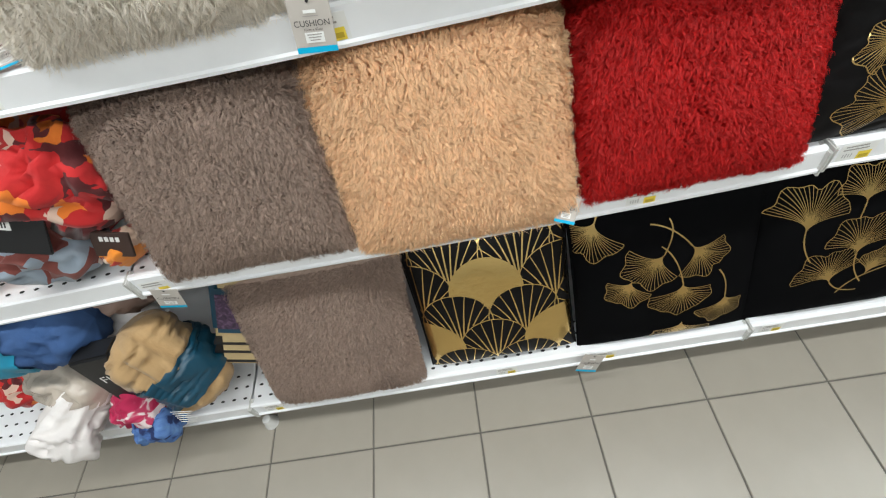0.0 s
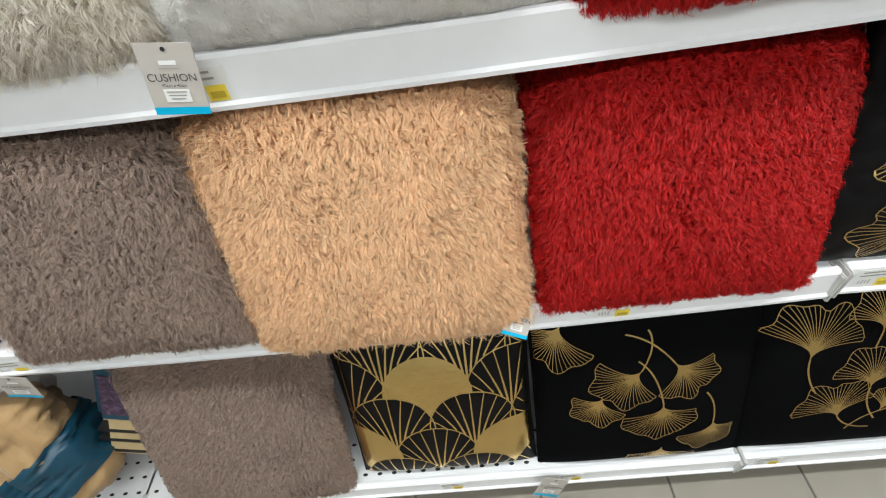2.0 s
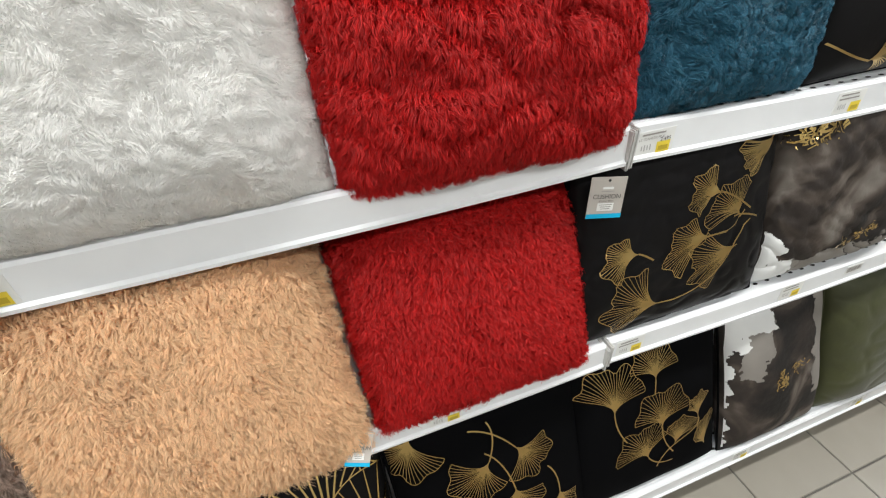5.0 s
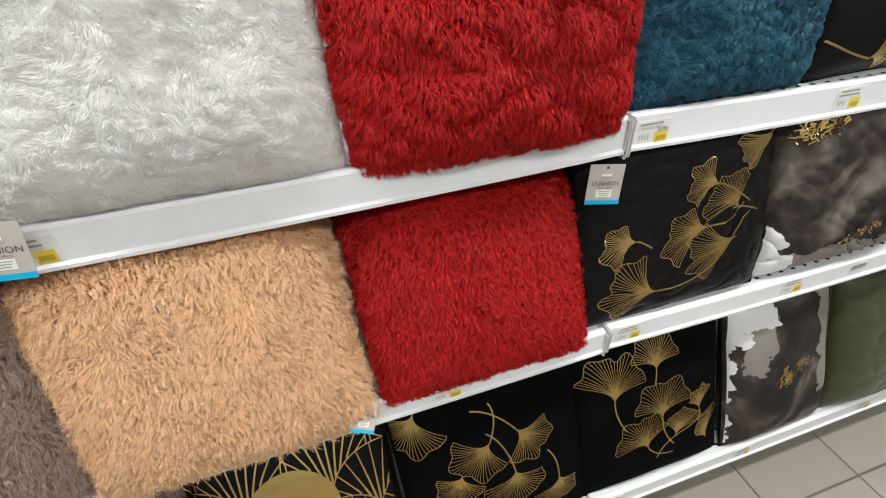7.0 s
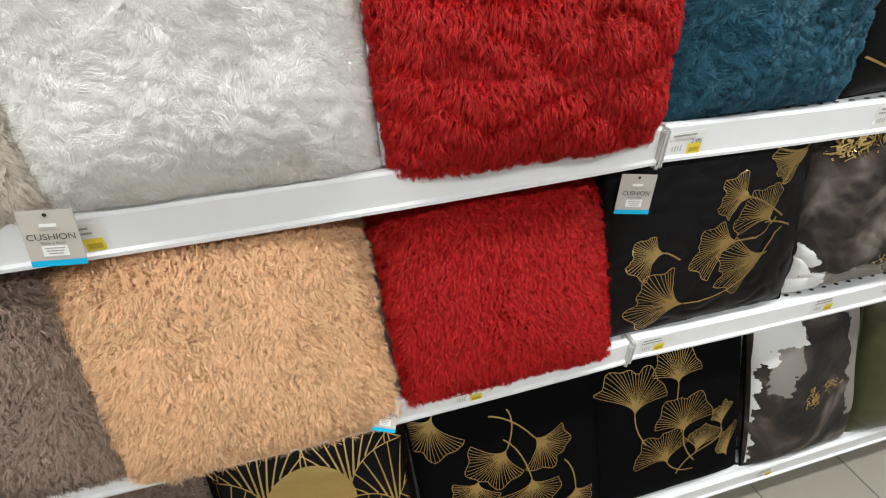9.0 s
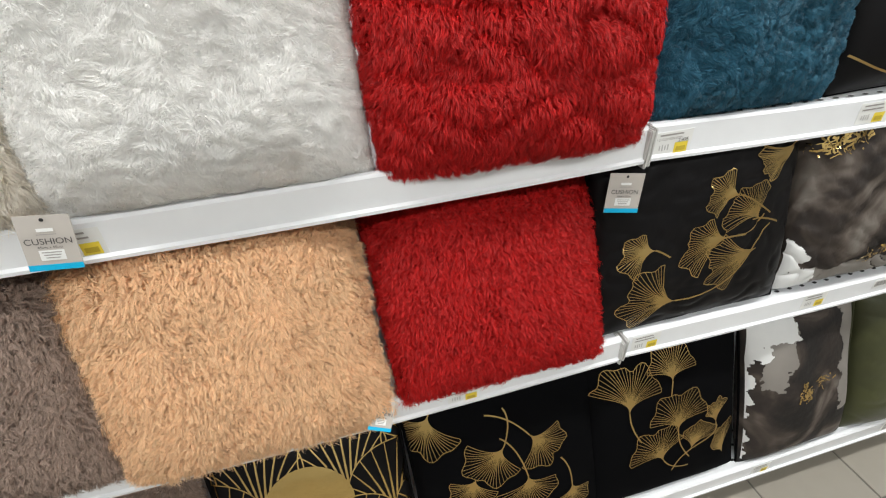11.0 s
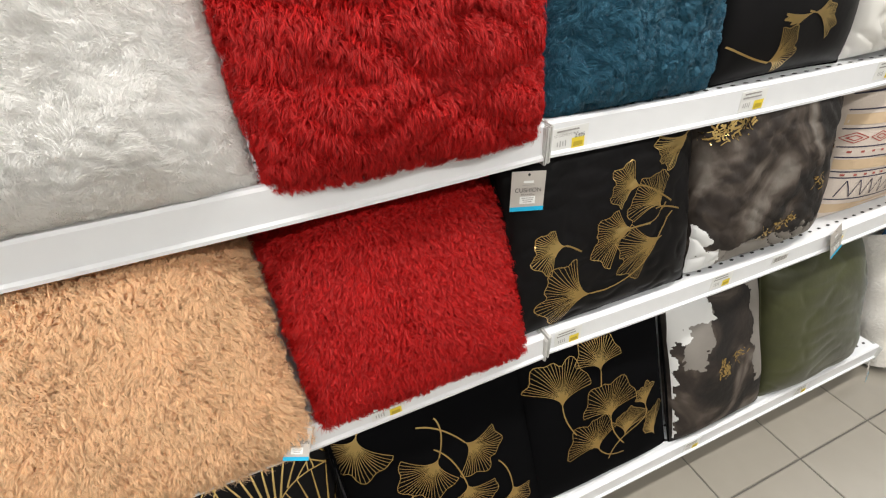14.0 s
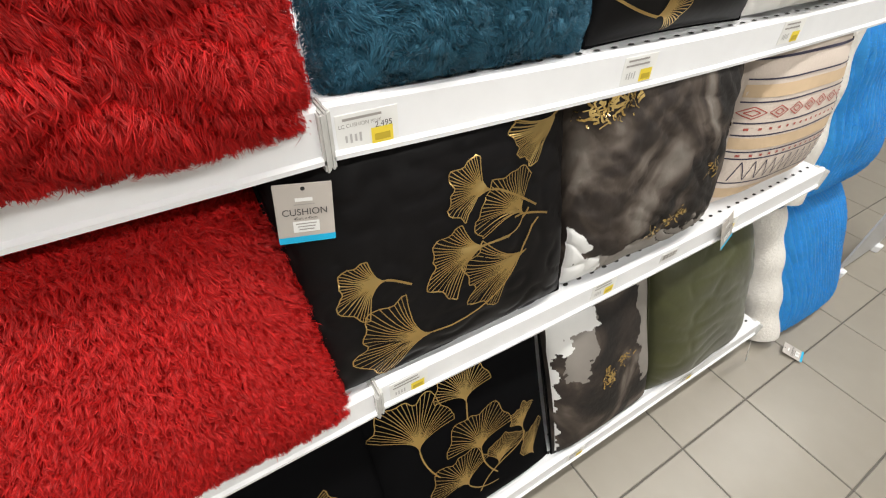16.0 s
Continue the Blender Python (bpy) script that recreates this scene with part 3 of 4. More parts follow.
MID, LOW, TOP = 0.632, 0.130, 1.028
SHAG = dict(count=130000, width=0.0008, clump=0.0035, gather=0.9, flat=1.0, comb=0.52, swirl=1.1, wild=0.75, patchy=0.3, lie=0.3)
FURRY = [
    ("shaggy cream faux fur cushion on upper shelf", Surface(-0.575, -0.56, 0.39, 0.280, TOP - 0.002, 0.24, 0, 0.42, 0.065, 0.02, 0.1, 1), FUR_CREAM, dict(SHAG, count=80000, length=0.026, seed=20)),
    ("soft white plush cushion with dimpled pile", Surface(-0.190, -0.185, 0.385, 0.275, TOP - 0.002, 0.22, 0, 0.42, 0.072, 0.02, 0.22, 2, dimple=-0.004, fold=1.5, fine=1.7), FUR_WHITE, dict(count=110000, length=0.0085, width=0.0009, clump=0.012, gather=0.35, flat=0.55, swirl=2.4, comb=0.7, wild=0.5, mix=0.28, seed=21)),
    ("shaggy crimson faux fur cushion on upper shelf", Surface(0.210, 0.203, 0.385, 0.268, TOP - 0.008, 0.2, 0, 0.42, 0.070, 0.0, 0.12, 3, dimple=-0.014, fold=0.15), FUR_RED, dict(SHAG, length=0.019, comb=0.75, flat=0.75, swirl=0.6, wild=0.5, lie=0.15, seed=22)),
    ("teal blue plush cushion beside crimson cushion", Surface(0.605, 0.60, 0.35, 0.30, TOP, 0.2, 0, 0.40, 0.065, 0.02, 0.3, 4, dimple=-0.008, fold=0.8, fine=1.4), FUR_TEAL, dict(count=80000, length=0.011, width=0.0009, clump=0.008, gather=0.6, flat=0.5, swirl=2.2, comb=0.7, wild=0.45, mix=0.28, seed=23)),
    ("shaggy taupe grey faux fur cushion on middle shelf", Surface(-0.628, -0.615, 0.385, 0.208, MID - 0.002, 0.36, 0.945, 0.42, 0.055, 0.02, 0.1, 5), FUR_GREY, dict(SHAG, length=0.024, ceil=0.970, seed=24)),
    ("shaggy peach faux fur cushion overhanging middle shelf", Surface(-0.231, -0.238, 0.38, 0.190, MID - 0.008, 0.36, 0.945, 0.42, 0.055, 0.02, 0.1, 6), FUR_PEACH, dict(SHAG, length=0.026, ceil=0.970, seed=25)),
    ("shaggy dark red faux fur cushion on middle shelf", Surface(0.182, 0.162, 0.37, 0.206, MID - 0.002, 0.36, 0.945, 0.42, 0.055, 0.02, 0.1, 7), FUR_RED, dict(SHAG, length=0.021, ceil=0.970, seed=26)),
    ("small shaggy taupe faux fur cushion on low shelf", Surface(-0.620, -0.603, 0.40, 0.112, LOW - 0.002, 0.38, 0.57, 0.42, 0.055, 0.02, 0.1, 8), FUR_GREY, dict(SHAG, count=90000, length=0.017, seed=27)),
]
for label, s, material, kw in FURRY:
    pile(cushion(label, s, material), s, material, **kw)

# black cushions with gold prints
S_A = Surface(0.209, 0.194, 0.425, 0.125, LOW, 0.38, 0.57, 0.42, 0.042, 0.02, 0.06, 11, sit=0.6)
root = cushion("black velvet cushion with gold ginkgo leaves on low shelf", S_A, BLACK, seam=BLACK)
ginkgo_print(root, S_A,
             [((0.038, 0.387), (-0.027, 0.387), (0.096, 0.325)), ((0.183, 0.281), (0.107, 0.307), (0.215, 0.216)), ((0.115, 0.222), (0.061, 0.225), (0.16, 0.176)), ((0.243, 0.293), (0.309, 0.306), (0.219, 0.218)), ((0.231, 0.192), (0.156, 0.164), (0.295, 0.174)), ((0.335, 0.131), (0.269, 0.097), (0.38, 0.113)), ((0.243, 0.064), (0.177, 0.043), (0.316, 0.033))],
             [((0.191, 0.369), (0.198, 0.333), (0.183, 0.281)), ((0.151, 0.363), (0.199, 0.34), (0.243, 0.293)), ((0.176, 0.305), (0.209, 0.261), (0.231, 0.192)), ((0.31, 0.214), (0.329, 0.178), (0.335, 0.131)), ((0.046, 0.407), (0.038, 0.387))])
S_B = Surface(0.60, 0.59, 0.40, 0.125, LOW + 0.008, 0.38, 0.57, 0.42, 0.042, 0.02, 0.06, 12, sit=0.6)
root = cushion("black velvet cushion with gold ginkgo bouquet on low shelf", S_B, BLACK, seam=BLACK)
ginkgo_print(root, S_B,
             [((0.482, 0.267), (0.399, 0.319), (0.56, 0.301)), ((0.591, 0.321), (0.529, 0.348), (0.653, 0.344)), ((0.606, 0.189), (0.531, 0.217), (0.685, 0.219)), ((0.713, 0.175), (0.68, 0.203), (0.75, 0.223)), ((0.641, 0.124), (0.618, 0.165), (0.714, 0.144)), ((0.568, 0.114), (0.484, 0.118), (0.62, 0.164)), ((0.739, 0.079), (0.708, 0.096), (0.773, 0.156))],
             [((0.482, 0.267), (0.489, 0.225), (0.509, 0.184)), ((0.591, 0.321), (0.586, 0.283)), ((0.606, 0.189), (0.612, 0.147), (0.638, 0.103)), ((0.713, 0.175), (0.696, 0.141), (0.641, 0.124), (0.592, 0.076)), ((0.568, 0.114), (0.596, 0.088), (0.638, 0.078))])
S_C = Surface(0.570, 0.555, 0.425, 0.228, MID + 0.008, 0.24, 0.985, 0.42, 0.042, 0.02, 0.1, 13, dimple=-0.0035)
root = cushion("black cushion with crumpled gold ginkgo leaves on middle shelf", S_C, BLACK_SATIN, seam=BLACK)
ginkgo_print(root, S_C,
             [((0.512, 0.066), (0.478, 0.149), (0.448, 0.008)), ((0.455, 0.181), (0.437, 0.212), (0.427, 0.128)), ((0.6, 0.179), (0.566, 0.219), (0.552, 0.107)), ((0.676, 0.141), (0.597, 0.185), (0.624, 0.065)), ((0.67, 0.2), (0.682, 0.257), (0.598, 0.187)), ((0.614, 0.254), (0.599, 0.301), (0.572, 0.22)), ((0.744, 0.323), (0.658, 0.324), (0.693, 0.271))],
             [((0.614, 0.254), (0.64, 0.243), (0.692, 0.208)), ((0.677, 0.209), (0.661, 0.186), (0.642, 0.175)), ((0.718, 0.185), (0.681, 0.199), (0.652, 0.202)), ((0.698, 0.186), (0.66, 0.133), (0.611, 0.083), (0.512, 0.066)), ((0.455, 0.181), (0.468, 0.175), (0.488, 0.161)), ((0.576, 0.176), (0.6, 0.179), (0.642, 0.175))])
S_T = Surface(0.965, 0.955, 0.35, 0.300, TOP, 0.2, 0, 0.40, 0.055, 0.02, 0.1, 14)
root = cushion("black cushion with gold ginkgo leaf on upper shelf", S_T, BLACK_SATIN, seam=BLACK)
ginkgo_print(root, S_T,
             [((0.887, 0.028), (0.888, 0.083), (0.921, 0.006)), ((0.952, 0.101), (0.887, 0.105), (0.922, 0.087)), ((0.955, 0.101), (0.987, 0.117), (1.012, 0.055))],
             [((0.797, 0.064), (0.837, 0.043), (0.887, 0.028)), ((0.94, 0.104), (0.955, 0.101))])

# fan-pattern cushion
S_D = Surface(-0.20, -0.21, 0.385, 0.132, LOW + 0.002, 0.38, 0.57, 0.42, 0.05, 0.03, 0.06, 15, sit=0.6)
root = cushion("black satin cushion with gold art deco fans", S_D, BLACK_SATIN, seam=BLACK_SATIN)
DX, DS, R, UP = 0.160, 0.0875, 0.085, 0.112
APEX = []
for row in range(-3, 5):
    for k in range(-3, 4):
        x = -0.216 + DX * (k + (0.5 if row % 2 else 0))
        APEX.append((x, 0.152 + DS * row))


def fan_inside(p, row_s):
    """True where a lower fan covers the point."""
    return any(s0 < row_s - 0.01 and math.hypot(p[0] - x, p[1] - s0 - UP) < R - 0.001 for x, s0 in APEX)


def on_cloth(p):
    return -0.385 < p[0] < -0.02 and 0.008 < p[1] < 0.41


for x, s0 in APEX:
    lines = []

    def clipped(pts, w, s_here):
        run = []
        for p, wi in zip(pts, np.broadcast_to(w, (len(pts),))):
            if on_cloth(p) and not fan_inside(p, s_here):
                run.append((p, wi))
            else:
                if len(run) > 2:
                    lines.append((np.array([r[0] for r in run]), np.array([r[1] for r in run])))
                run = []
        if len(run) > 2:
            lines.append((np.array([r[0] for r in run]), np.array([r[1] for r in run])))
    q = np.linspace(-0.35, math.pi + 0.35, 50)
    clipped(np.stack([x + R * np.cos(q), s0 + UP + R * np.sin(q)], -1), 0.0026, s0)
    solid = abs(x + 0.216) < 0.02 and abs(s0 - 0.152) < 0.02 or (abs(x + 0.376) < 0.02 and abs(s0 + 0.023) < 0.02) or (abs(x + 0.056) < 0.02 and abs(s0 + 0.023) < 0.02)
    if solid:
        g = 0.0035
        vs, fs = [], []
        for i in range(-26, 27):
            for j in range(-4, 62):
                c = (x + g * i, s0 + g * j)
                if math.hypot(c[0] - x, c[1] - s0 - UP) < R or (c[1] < s0 + UP and abs(c[0] - x) < R):
                    if on_cloth(c) and not fan_inside(c, s0):
                        k = len(vs)
                        vs += [(c[0] - g / 2, c[1] - g / 2), (c[0] + g / 2, c[1] - g / 2), (c[0] + g / 2, c[1] + g / 2), (c[0] - g / 2, c[1] + g / 2)]
                        fs.append((k, k + 1, k + 2, k + 3))
        if vs:
            va = np.array(vs)
            me = from_arrays("gold_disc", S_D.spot(va[:, 0], va[:, 1], 0.0016), fs, GOLD_BRIGHT, True)
            bm = bmesh.new()
            bm.from_mesh(me)
            bmesh.ops.remove_doubles(bm, verts=bm.verts, dist=0.0004)
            bm.to_mesh(me)
            bm.free()
            part("gold_disc", me, root)
    else:
        for j in range(9):
            ang = math.radians(90 + (j - 4) * 19)
            end = np.array([x + R * math.cos(ang) * 1.0, s0 + UP + R * math.sin(ang)])
            q = np.linspace(0, 1, 24)[:, None]
            ctrl = np.array([x + (end[0] - x) * 0.22, s0 + UP * 0.75])
            pts = (1 - q) ** 2 * np.array([x, s0]) + 2 * q * (1 - q) * ctrl + q ** 2 * end
            clipped(pts, np.linspace(0.0062, 0.0020, 24), s0)
    if lines:
        printed("gold_fan", lines, S_D, GOLD_BRIGHT, root)

# ink-marble cushions with gold flecks
WHITE_PRINT = mat("white_cloth_print", (0.72, 0.72, 0.71), 0.7, var=0.1, scale=14)
GREY_PRINT = mat("grey_cloth_print", (0.22, 0.20, 0.18), 0.7, var=0.35, scale=10)


def ink_patch(s, root, inside, area, material=None, g=0.002):
    """A printed patch with a ragged edge on the cloth."""
    x0, x1, l0, l1 = area
    vs, fs = [], []
    for i in range(int((x1 - x0) / g)):
        for j in range(int((l1 - l0) / g)):
            x, l = x0 + (i + 0.5) * g, l0 + (j + 0.5) * g
            if inside(x, l, noise.fractal(Vector((x * 22, l * 22, 0.3)), 0.8, 2.0, 4)):
                k = len(vs)
                vs += [(x - g / 2, l - g / 2), (x + g / 2, l - g / 2), (x + g / 2, l + g / 2), (x - g / 2, l + g / 2)]
                fs.append((k, k + 1, k + 2, k + 3))
    if vs:
        va = np.array(vs)
        part("printed_patch", from_arrays("printed_patch", s.spot(va[:, 0], va[:, 1], 0.0012 if material else 0.0024), fs, material or WHITE_PRINT, True), root)


S_M = Surface(0.995, 0.985, 0.42, 0.232, MID + 0.008, 0.24, 0.985, 0.42, 0.062, 0.03, 0.15, 16, dimple=-0.006)
S_MB = Surface(0.975, 0.96, 0.33, 0.122, LOW + 0.008, 0.38, 0.57, 0.42, 0.055, 0.04, 0.15, 17)
for s, label, spots in ((S_M, "grey and black ink marble cushion with gold flecks", [(0.80, 0.301), (0.815, 0.305), (0.835, 0.308), (0.85, 0.314), (0.87, 0.319), (0.96, 0.066), (1.0, 0.078), (1.03, 0.088), (1.185, 0.215), (1.105, 0.155)]),
                        (S_MB, "grey ink marble cushion with gold flecks on low shelf", [(0.938, 0.195), (0.945, 0.205), (0.935, 0.215), (0.995, 0.228)])):
    root = cushion(label, s, MARBLE, seam=BLACK)
    if s is S_M:
        ink_patch(s, root, lambda x, l, w: x + 0.55 * l < 0.862 + 0.04 * w and l < 0.14 + 0.05 * w, (0.78, 0.90, 0.0, 0.26))
        ink_patch(s, root, lambda x, l, w: l < 0.055 + 0.02 * w, (0.80, 1.19, 0.004, 0.12), GREY_PRINT)
    else:
        ink_patch(s, root, lambda x, l, w: x < 0.818 + 0.014 * w or l > 0.325 + 0.035 * w + 0.25 * (x - 0.86) and x < 0.93 + 0.012 * w, (0.806, 0.96, 0.02, 0.41))
        ink_patch(s, root, lambda x, l, w: 0.835 < x + 0.01 * w < 0.918 and l > 0.235 + 0.05 * w + 0.5 * (x - 0.85), (0.82, 0.95, 0.17, 0.41), GREY_PRINT)
        ink_patch(s, root, lambda x, l, w: x > 1.055 + 0.02 * w and l > 0.12, (1.02, 1.13, 0.1, 0.41), GREY_PRINT)
    rs = np.random.RandomState(3)
    for sx, sl in spots:
        lines = []
        for k in range(22):
            x, l = sx + rs.normal(0, 0.009), sl + rs.normal(0, 0.007)
            e = rs.normal(0, 0.004, 2)
            lines.append((np.array([(x, l), (x + e[0], l + e[1]), (x + e[0] * 1.6 + 0.003, l + e[1] * 1.5 + 0.001)]), rs.uniform(0.001, 0.004)))
        tagged(printed("gold_flecks", lines, s, GOLD_BRIGHT, root, out=0.003), kind="stuff")

# olive cushion, ivory satin pillow
S_G = Surface(1.345, 1.33, 0.40, 0.120, LOW + 0.008, 0.34, 0.585, 0.42, 0.075, 0.04, 0.1, 18, dimple=-0.003, fold=0.4, fine=0.6)
cushion("olive green velvet cushion with piped edge", S_G, GREEN, seam=GREEN)
S_S = Surface(1.36, 1.35, 0.42, 0.30, TOP, 0.2, 0, 0.40, 0.075, 0.03, 0.2, 19, dimple=-0.012)
cushion("creased ivory satin cushion on upper shelf", S_S, SATIN)

# linen cushion with woven bands
S_O = Surface(1.44, 1.425, 0.38, 0.25, MID + 0.008, 0.22, 0.985, 0.42, 0.08, 0.05, 0.05, 20)
root = cushion("off-white linen cushion with tribal bands", S_O, BOHO)
xs = np.linspace(1.255, 1.62, 40)
for l in (0.06, 0.115, 0.13, 0.165, 0.19, 0.232, 0.275, 0.31):
    printed("woven_line", [(np.stack([xs, 0 * xs + l], -1), 0.003)], S_O, NAVY_INK, root)
for x in np.arange(1.27, 1.61, 0.045):
    for k in (0.010, 0.005):
        dia = [(x - 2 * k, 0.211), (x, 0.211 + 1.2 * k), (x + 2 * k, 0.211), (x, 0.211 - 1.2 * k), (x - 2 * k, 0.211)]
        printed("diamond", [(np.array([dia[i], ((dia[i][0] + dia[i + 1][0]) / 2, (dia[i][1] + dia[i + 1][1]) / 2), dia[i + 1]]), 0.002) for i in range(4)], S_O, RED_INK, root)
for l in (0.122, 0.178):
    printed("dots", [(np.array([(x, l), (x + 0.003, l), (x + 0.006, l)]), 0.005) for x in np.arange(1.265, 1.61, 0.02)], S_O, RED_INK, root)
zig = []
for i, x in enumerate(np.arange(1.265, 1.60, 0.026)):
    zig.append((np.array([(x, 0.066), (x + 0.0065, 0.088), (x + 0.013, 0.108)]), 0.002))
    zig.append((np.array([(x + 0.013, 0.108), (x + 0.0195, 0.088), (x + 0.026, 0.066)]), 0.002))
printed("zigzag", zig, S_O, NAVY_INK, root)
for l0 in (0.148, 0.253, 0.035):
    printed("sand_band", [(np.stack([xs, 0 * xs + l0], -1), 0.024)], S_O, SAND_INK, root, out=0.0014)

# ---- tags and price labels ----


def cushion_tag(m, label="taupe cardboard cushion tag with cyan stripe", w=0.052, h=0.066):
    """Local x to the right, y up, z towards the shopper."""
    root = tagged(new("cushion_tag"), label, "tag", "cushion tags")
    root.matrix_world = m
    I = Matrix.Identity(4)
    box("card", (-w / 2, -h / 2, -0.0012), (w / 2, h / 2, 0), TAG_CARD, 0.0004, root)
    flat_rect("stripe", w, h * 0.11, 0, -h * 0.445, I, TAG_BLUE, root)
    text_mesh("lettering", "CUSHION", h * 0.155, INK, pose(0, h * 0.03, 0.0007), root)
    text_mesh("size_lettering", "45cm x 45cm", h * 0.065, INK, pose(0, -h * 0.075, 0.0007), root)
    flat_rect("sticker", w * 0.46, h * 0.19, 0.0, -h * 0.22, I, PAPER, root)
    for k in range(3):
        flat_rect("print_bar", w * (0.36 - 0.05 * k), h * 0.018, 0, -h * (0.165 + 0.05 * k), I, INK_GREY, root, 0.001)
    flat_rect("logo_bar", w * 0.30, h * 0.06, 0, h * 0.24, I, PAPER, root)
    flat_rect("print_bar", w * 0.36, h * 0.014, 0, h * 0.16, I, INK_GREY, root)
    bm = bmesh.new()
    bmesh.ops.create_circle(bm, cap_ends=True, segments=12, radius=0.0022, matrix=pose(0, h * 0.42, 0.0008))
    me = bpy.data.meshes.new("punched_hole")
    bm.to_mesh(me)
    bm.free()
    me.materials.append(HOLE)
    part("punched_hole", me, root)
    return root


def hang(x, y, z, rx=90.0, ry=0.0, rz=0.0):
    return pose(x, y, z) @ pose(0, 0, 0, 0, 0, rz) @ pose(0, 0, 0, rx) @ pose(0, 0, 0, 0, 0, ry)


cushion_tag(hang(-0.371, 0.252, 1.016, 80, -8, 4), "taupe cardboard cushion tag hanging over upper shelf rail")
cushion_tag(hang(0.382, 0.262, 0.938, 80, -5, -10), "taupe cardboard cushion tag hanging on black ginkgo cushion", 0.056, 0.064)
cushion_tag(hang(-0.822, 0.170, 0.618, 86, -14, 0), "taupe cardboard cushion tag hanging over middle shelf rail", 0.050, 0.058)
cushion_tag(hang(0.012, 0.095, 0.128, 78, -20, 0), "taupe cardboard cushion tag lying over low shelf rail", 0.055, 0.07)
cushion_tag(hang(1.245, 0.205, 0.617, 76, 18, 10), "taupe cardboard cushion tag beside marble cushion", 0.055, 0.075)
cushion_tag(hang(-0.048, 0.190, 0.640, 48, -26, 6), "taupe cardboard cushion tag folded under peach cushion", 0.038, 0.05)
cushion_tag(hang(1.57, 0.085, 0.10, 75, 10, 20), "taupe cardboard cushion tag below olive cushion", 0.045, 0.06)
cushion_tag(hang(-0.80, 0.305, 1.042, 14, 10, 10), "taupe cardboard tag lying on upper shelf", 0.045, 0.05)


def price_label(x, y, z, w=0.06, h=0.036, tilt=86.5, price="", words=""):
    root = tagged(new("price_label"), "white paper price label with yellow sticker on rail", "price label", "price labels")
    root.matrix_world = hang(x, y, z, tilt)
    I = Matrix.Identity(4)
    box("paper", (-w / 2, -h / 2, -0.0008), (w / 2, h / 2, 0), PAPER, 0.0002, root)
    flat_rect("yellow_sticker", w * 0.36, h * 0.46, w * 0.22, -h * 0.25, I, YELLOW, root)
    flat_rect("print_bar", w * 0.26, h * 0.2, w * 0.22, -h * 0.30, I, YELLOW_DARK, root, 0.0009)
    flat_rect("print_bar", w * 0.62, h * 0.07, -w * 0.08, h * 0.36, I, INK_GREY, root)
    if words:
        text_mesh("lettering", words, h * 0.15, INK_GREY, pose(-w * 0.12, h * 0.18, 0.0006), root)
    else:
        flat_rect("print_bar", w * 0.70, h * 0.07, -w * 0.08, h * 0.18, I, INK_GREY, root)
    if price:
        text_mesh("price_lettering", price, h * 0.24, INK, pose(w * 0.25, h * 0.06, 0.0012), root)
    for k in range(4):
        flat_rect("numeral_bar", w * 0.035, h * (0.20 + 0.06 * (k % 2)), -w * (0.36 - 0.075 * k), -h * 0.18, I, INK_PALE, root)
    return root


for x in (-0.875, 0.462, 0.86, 1.24):
    price_label(x, 0.2768, 1.005 + (0.0 if x != 0.86 else -0.004), 0.066, price="2.495" if x == 0.462 else "", words="LC CUSHION PINK" if x == 0.462 else "")
for x in (-0.362,):
    price_label(x, 0.2768, 0.996)
for x in (0.468, 0.875, 1.26):
    price_label(x, 0.2136, 0.624 - (0.005 if x > 0.8 else 0), 0.062)
for x in (-0.87, -0.33, 0.10):
    price_label(x, 0.2136, 0.606)
for x in (-0.85, -0.20, 0.06, 0.475, 0.87, 1.30):
    price_label(x, 0.1166, 0.110 if x < 0.4 else 0.118, 0.056, 0.034)
grey_code = tagged(new("barcode_label"), "grey barcode strip label on middle rail", "price label")
grey_code.matrix_world = hang(1.06, 0.2136, 0.62, 86.5)
box("paper", (-0.025, -0.010, -0.0008), (0.025, 0.010, 0), PAPER, 0.0002, grey_code)
for k in range(14):
    flat_rect("bar", 0.0014 + 0.0008 * (k % 3), 0.013, -0.021 + 0.0032 * k, 0, Matrix.Identity(4), INK_GREY, grey_code)


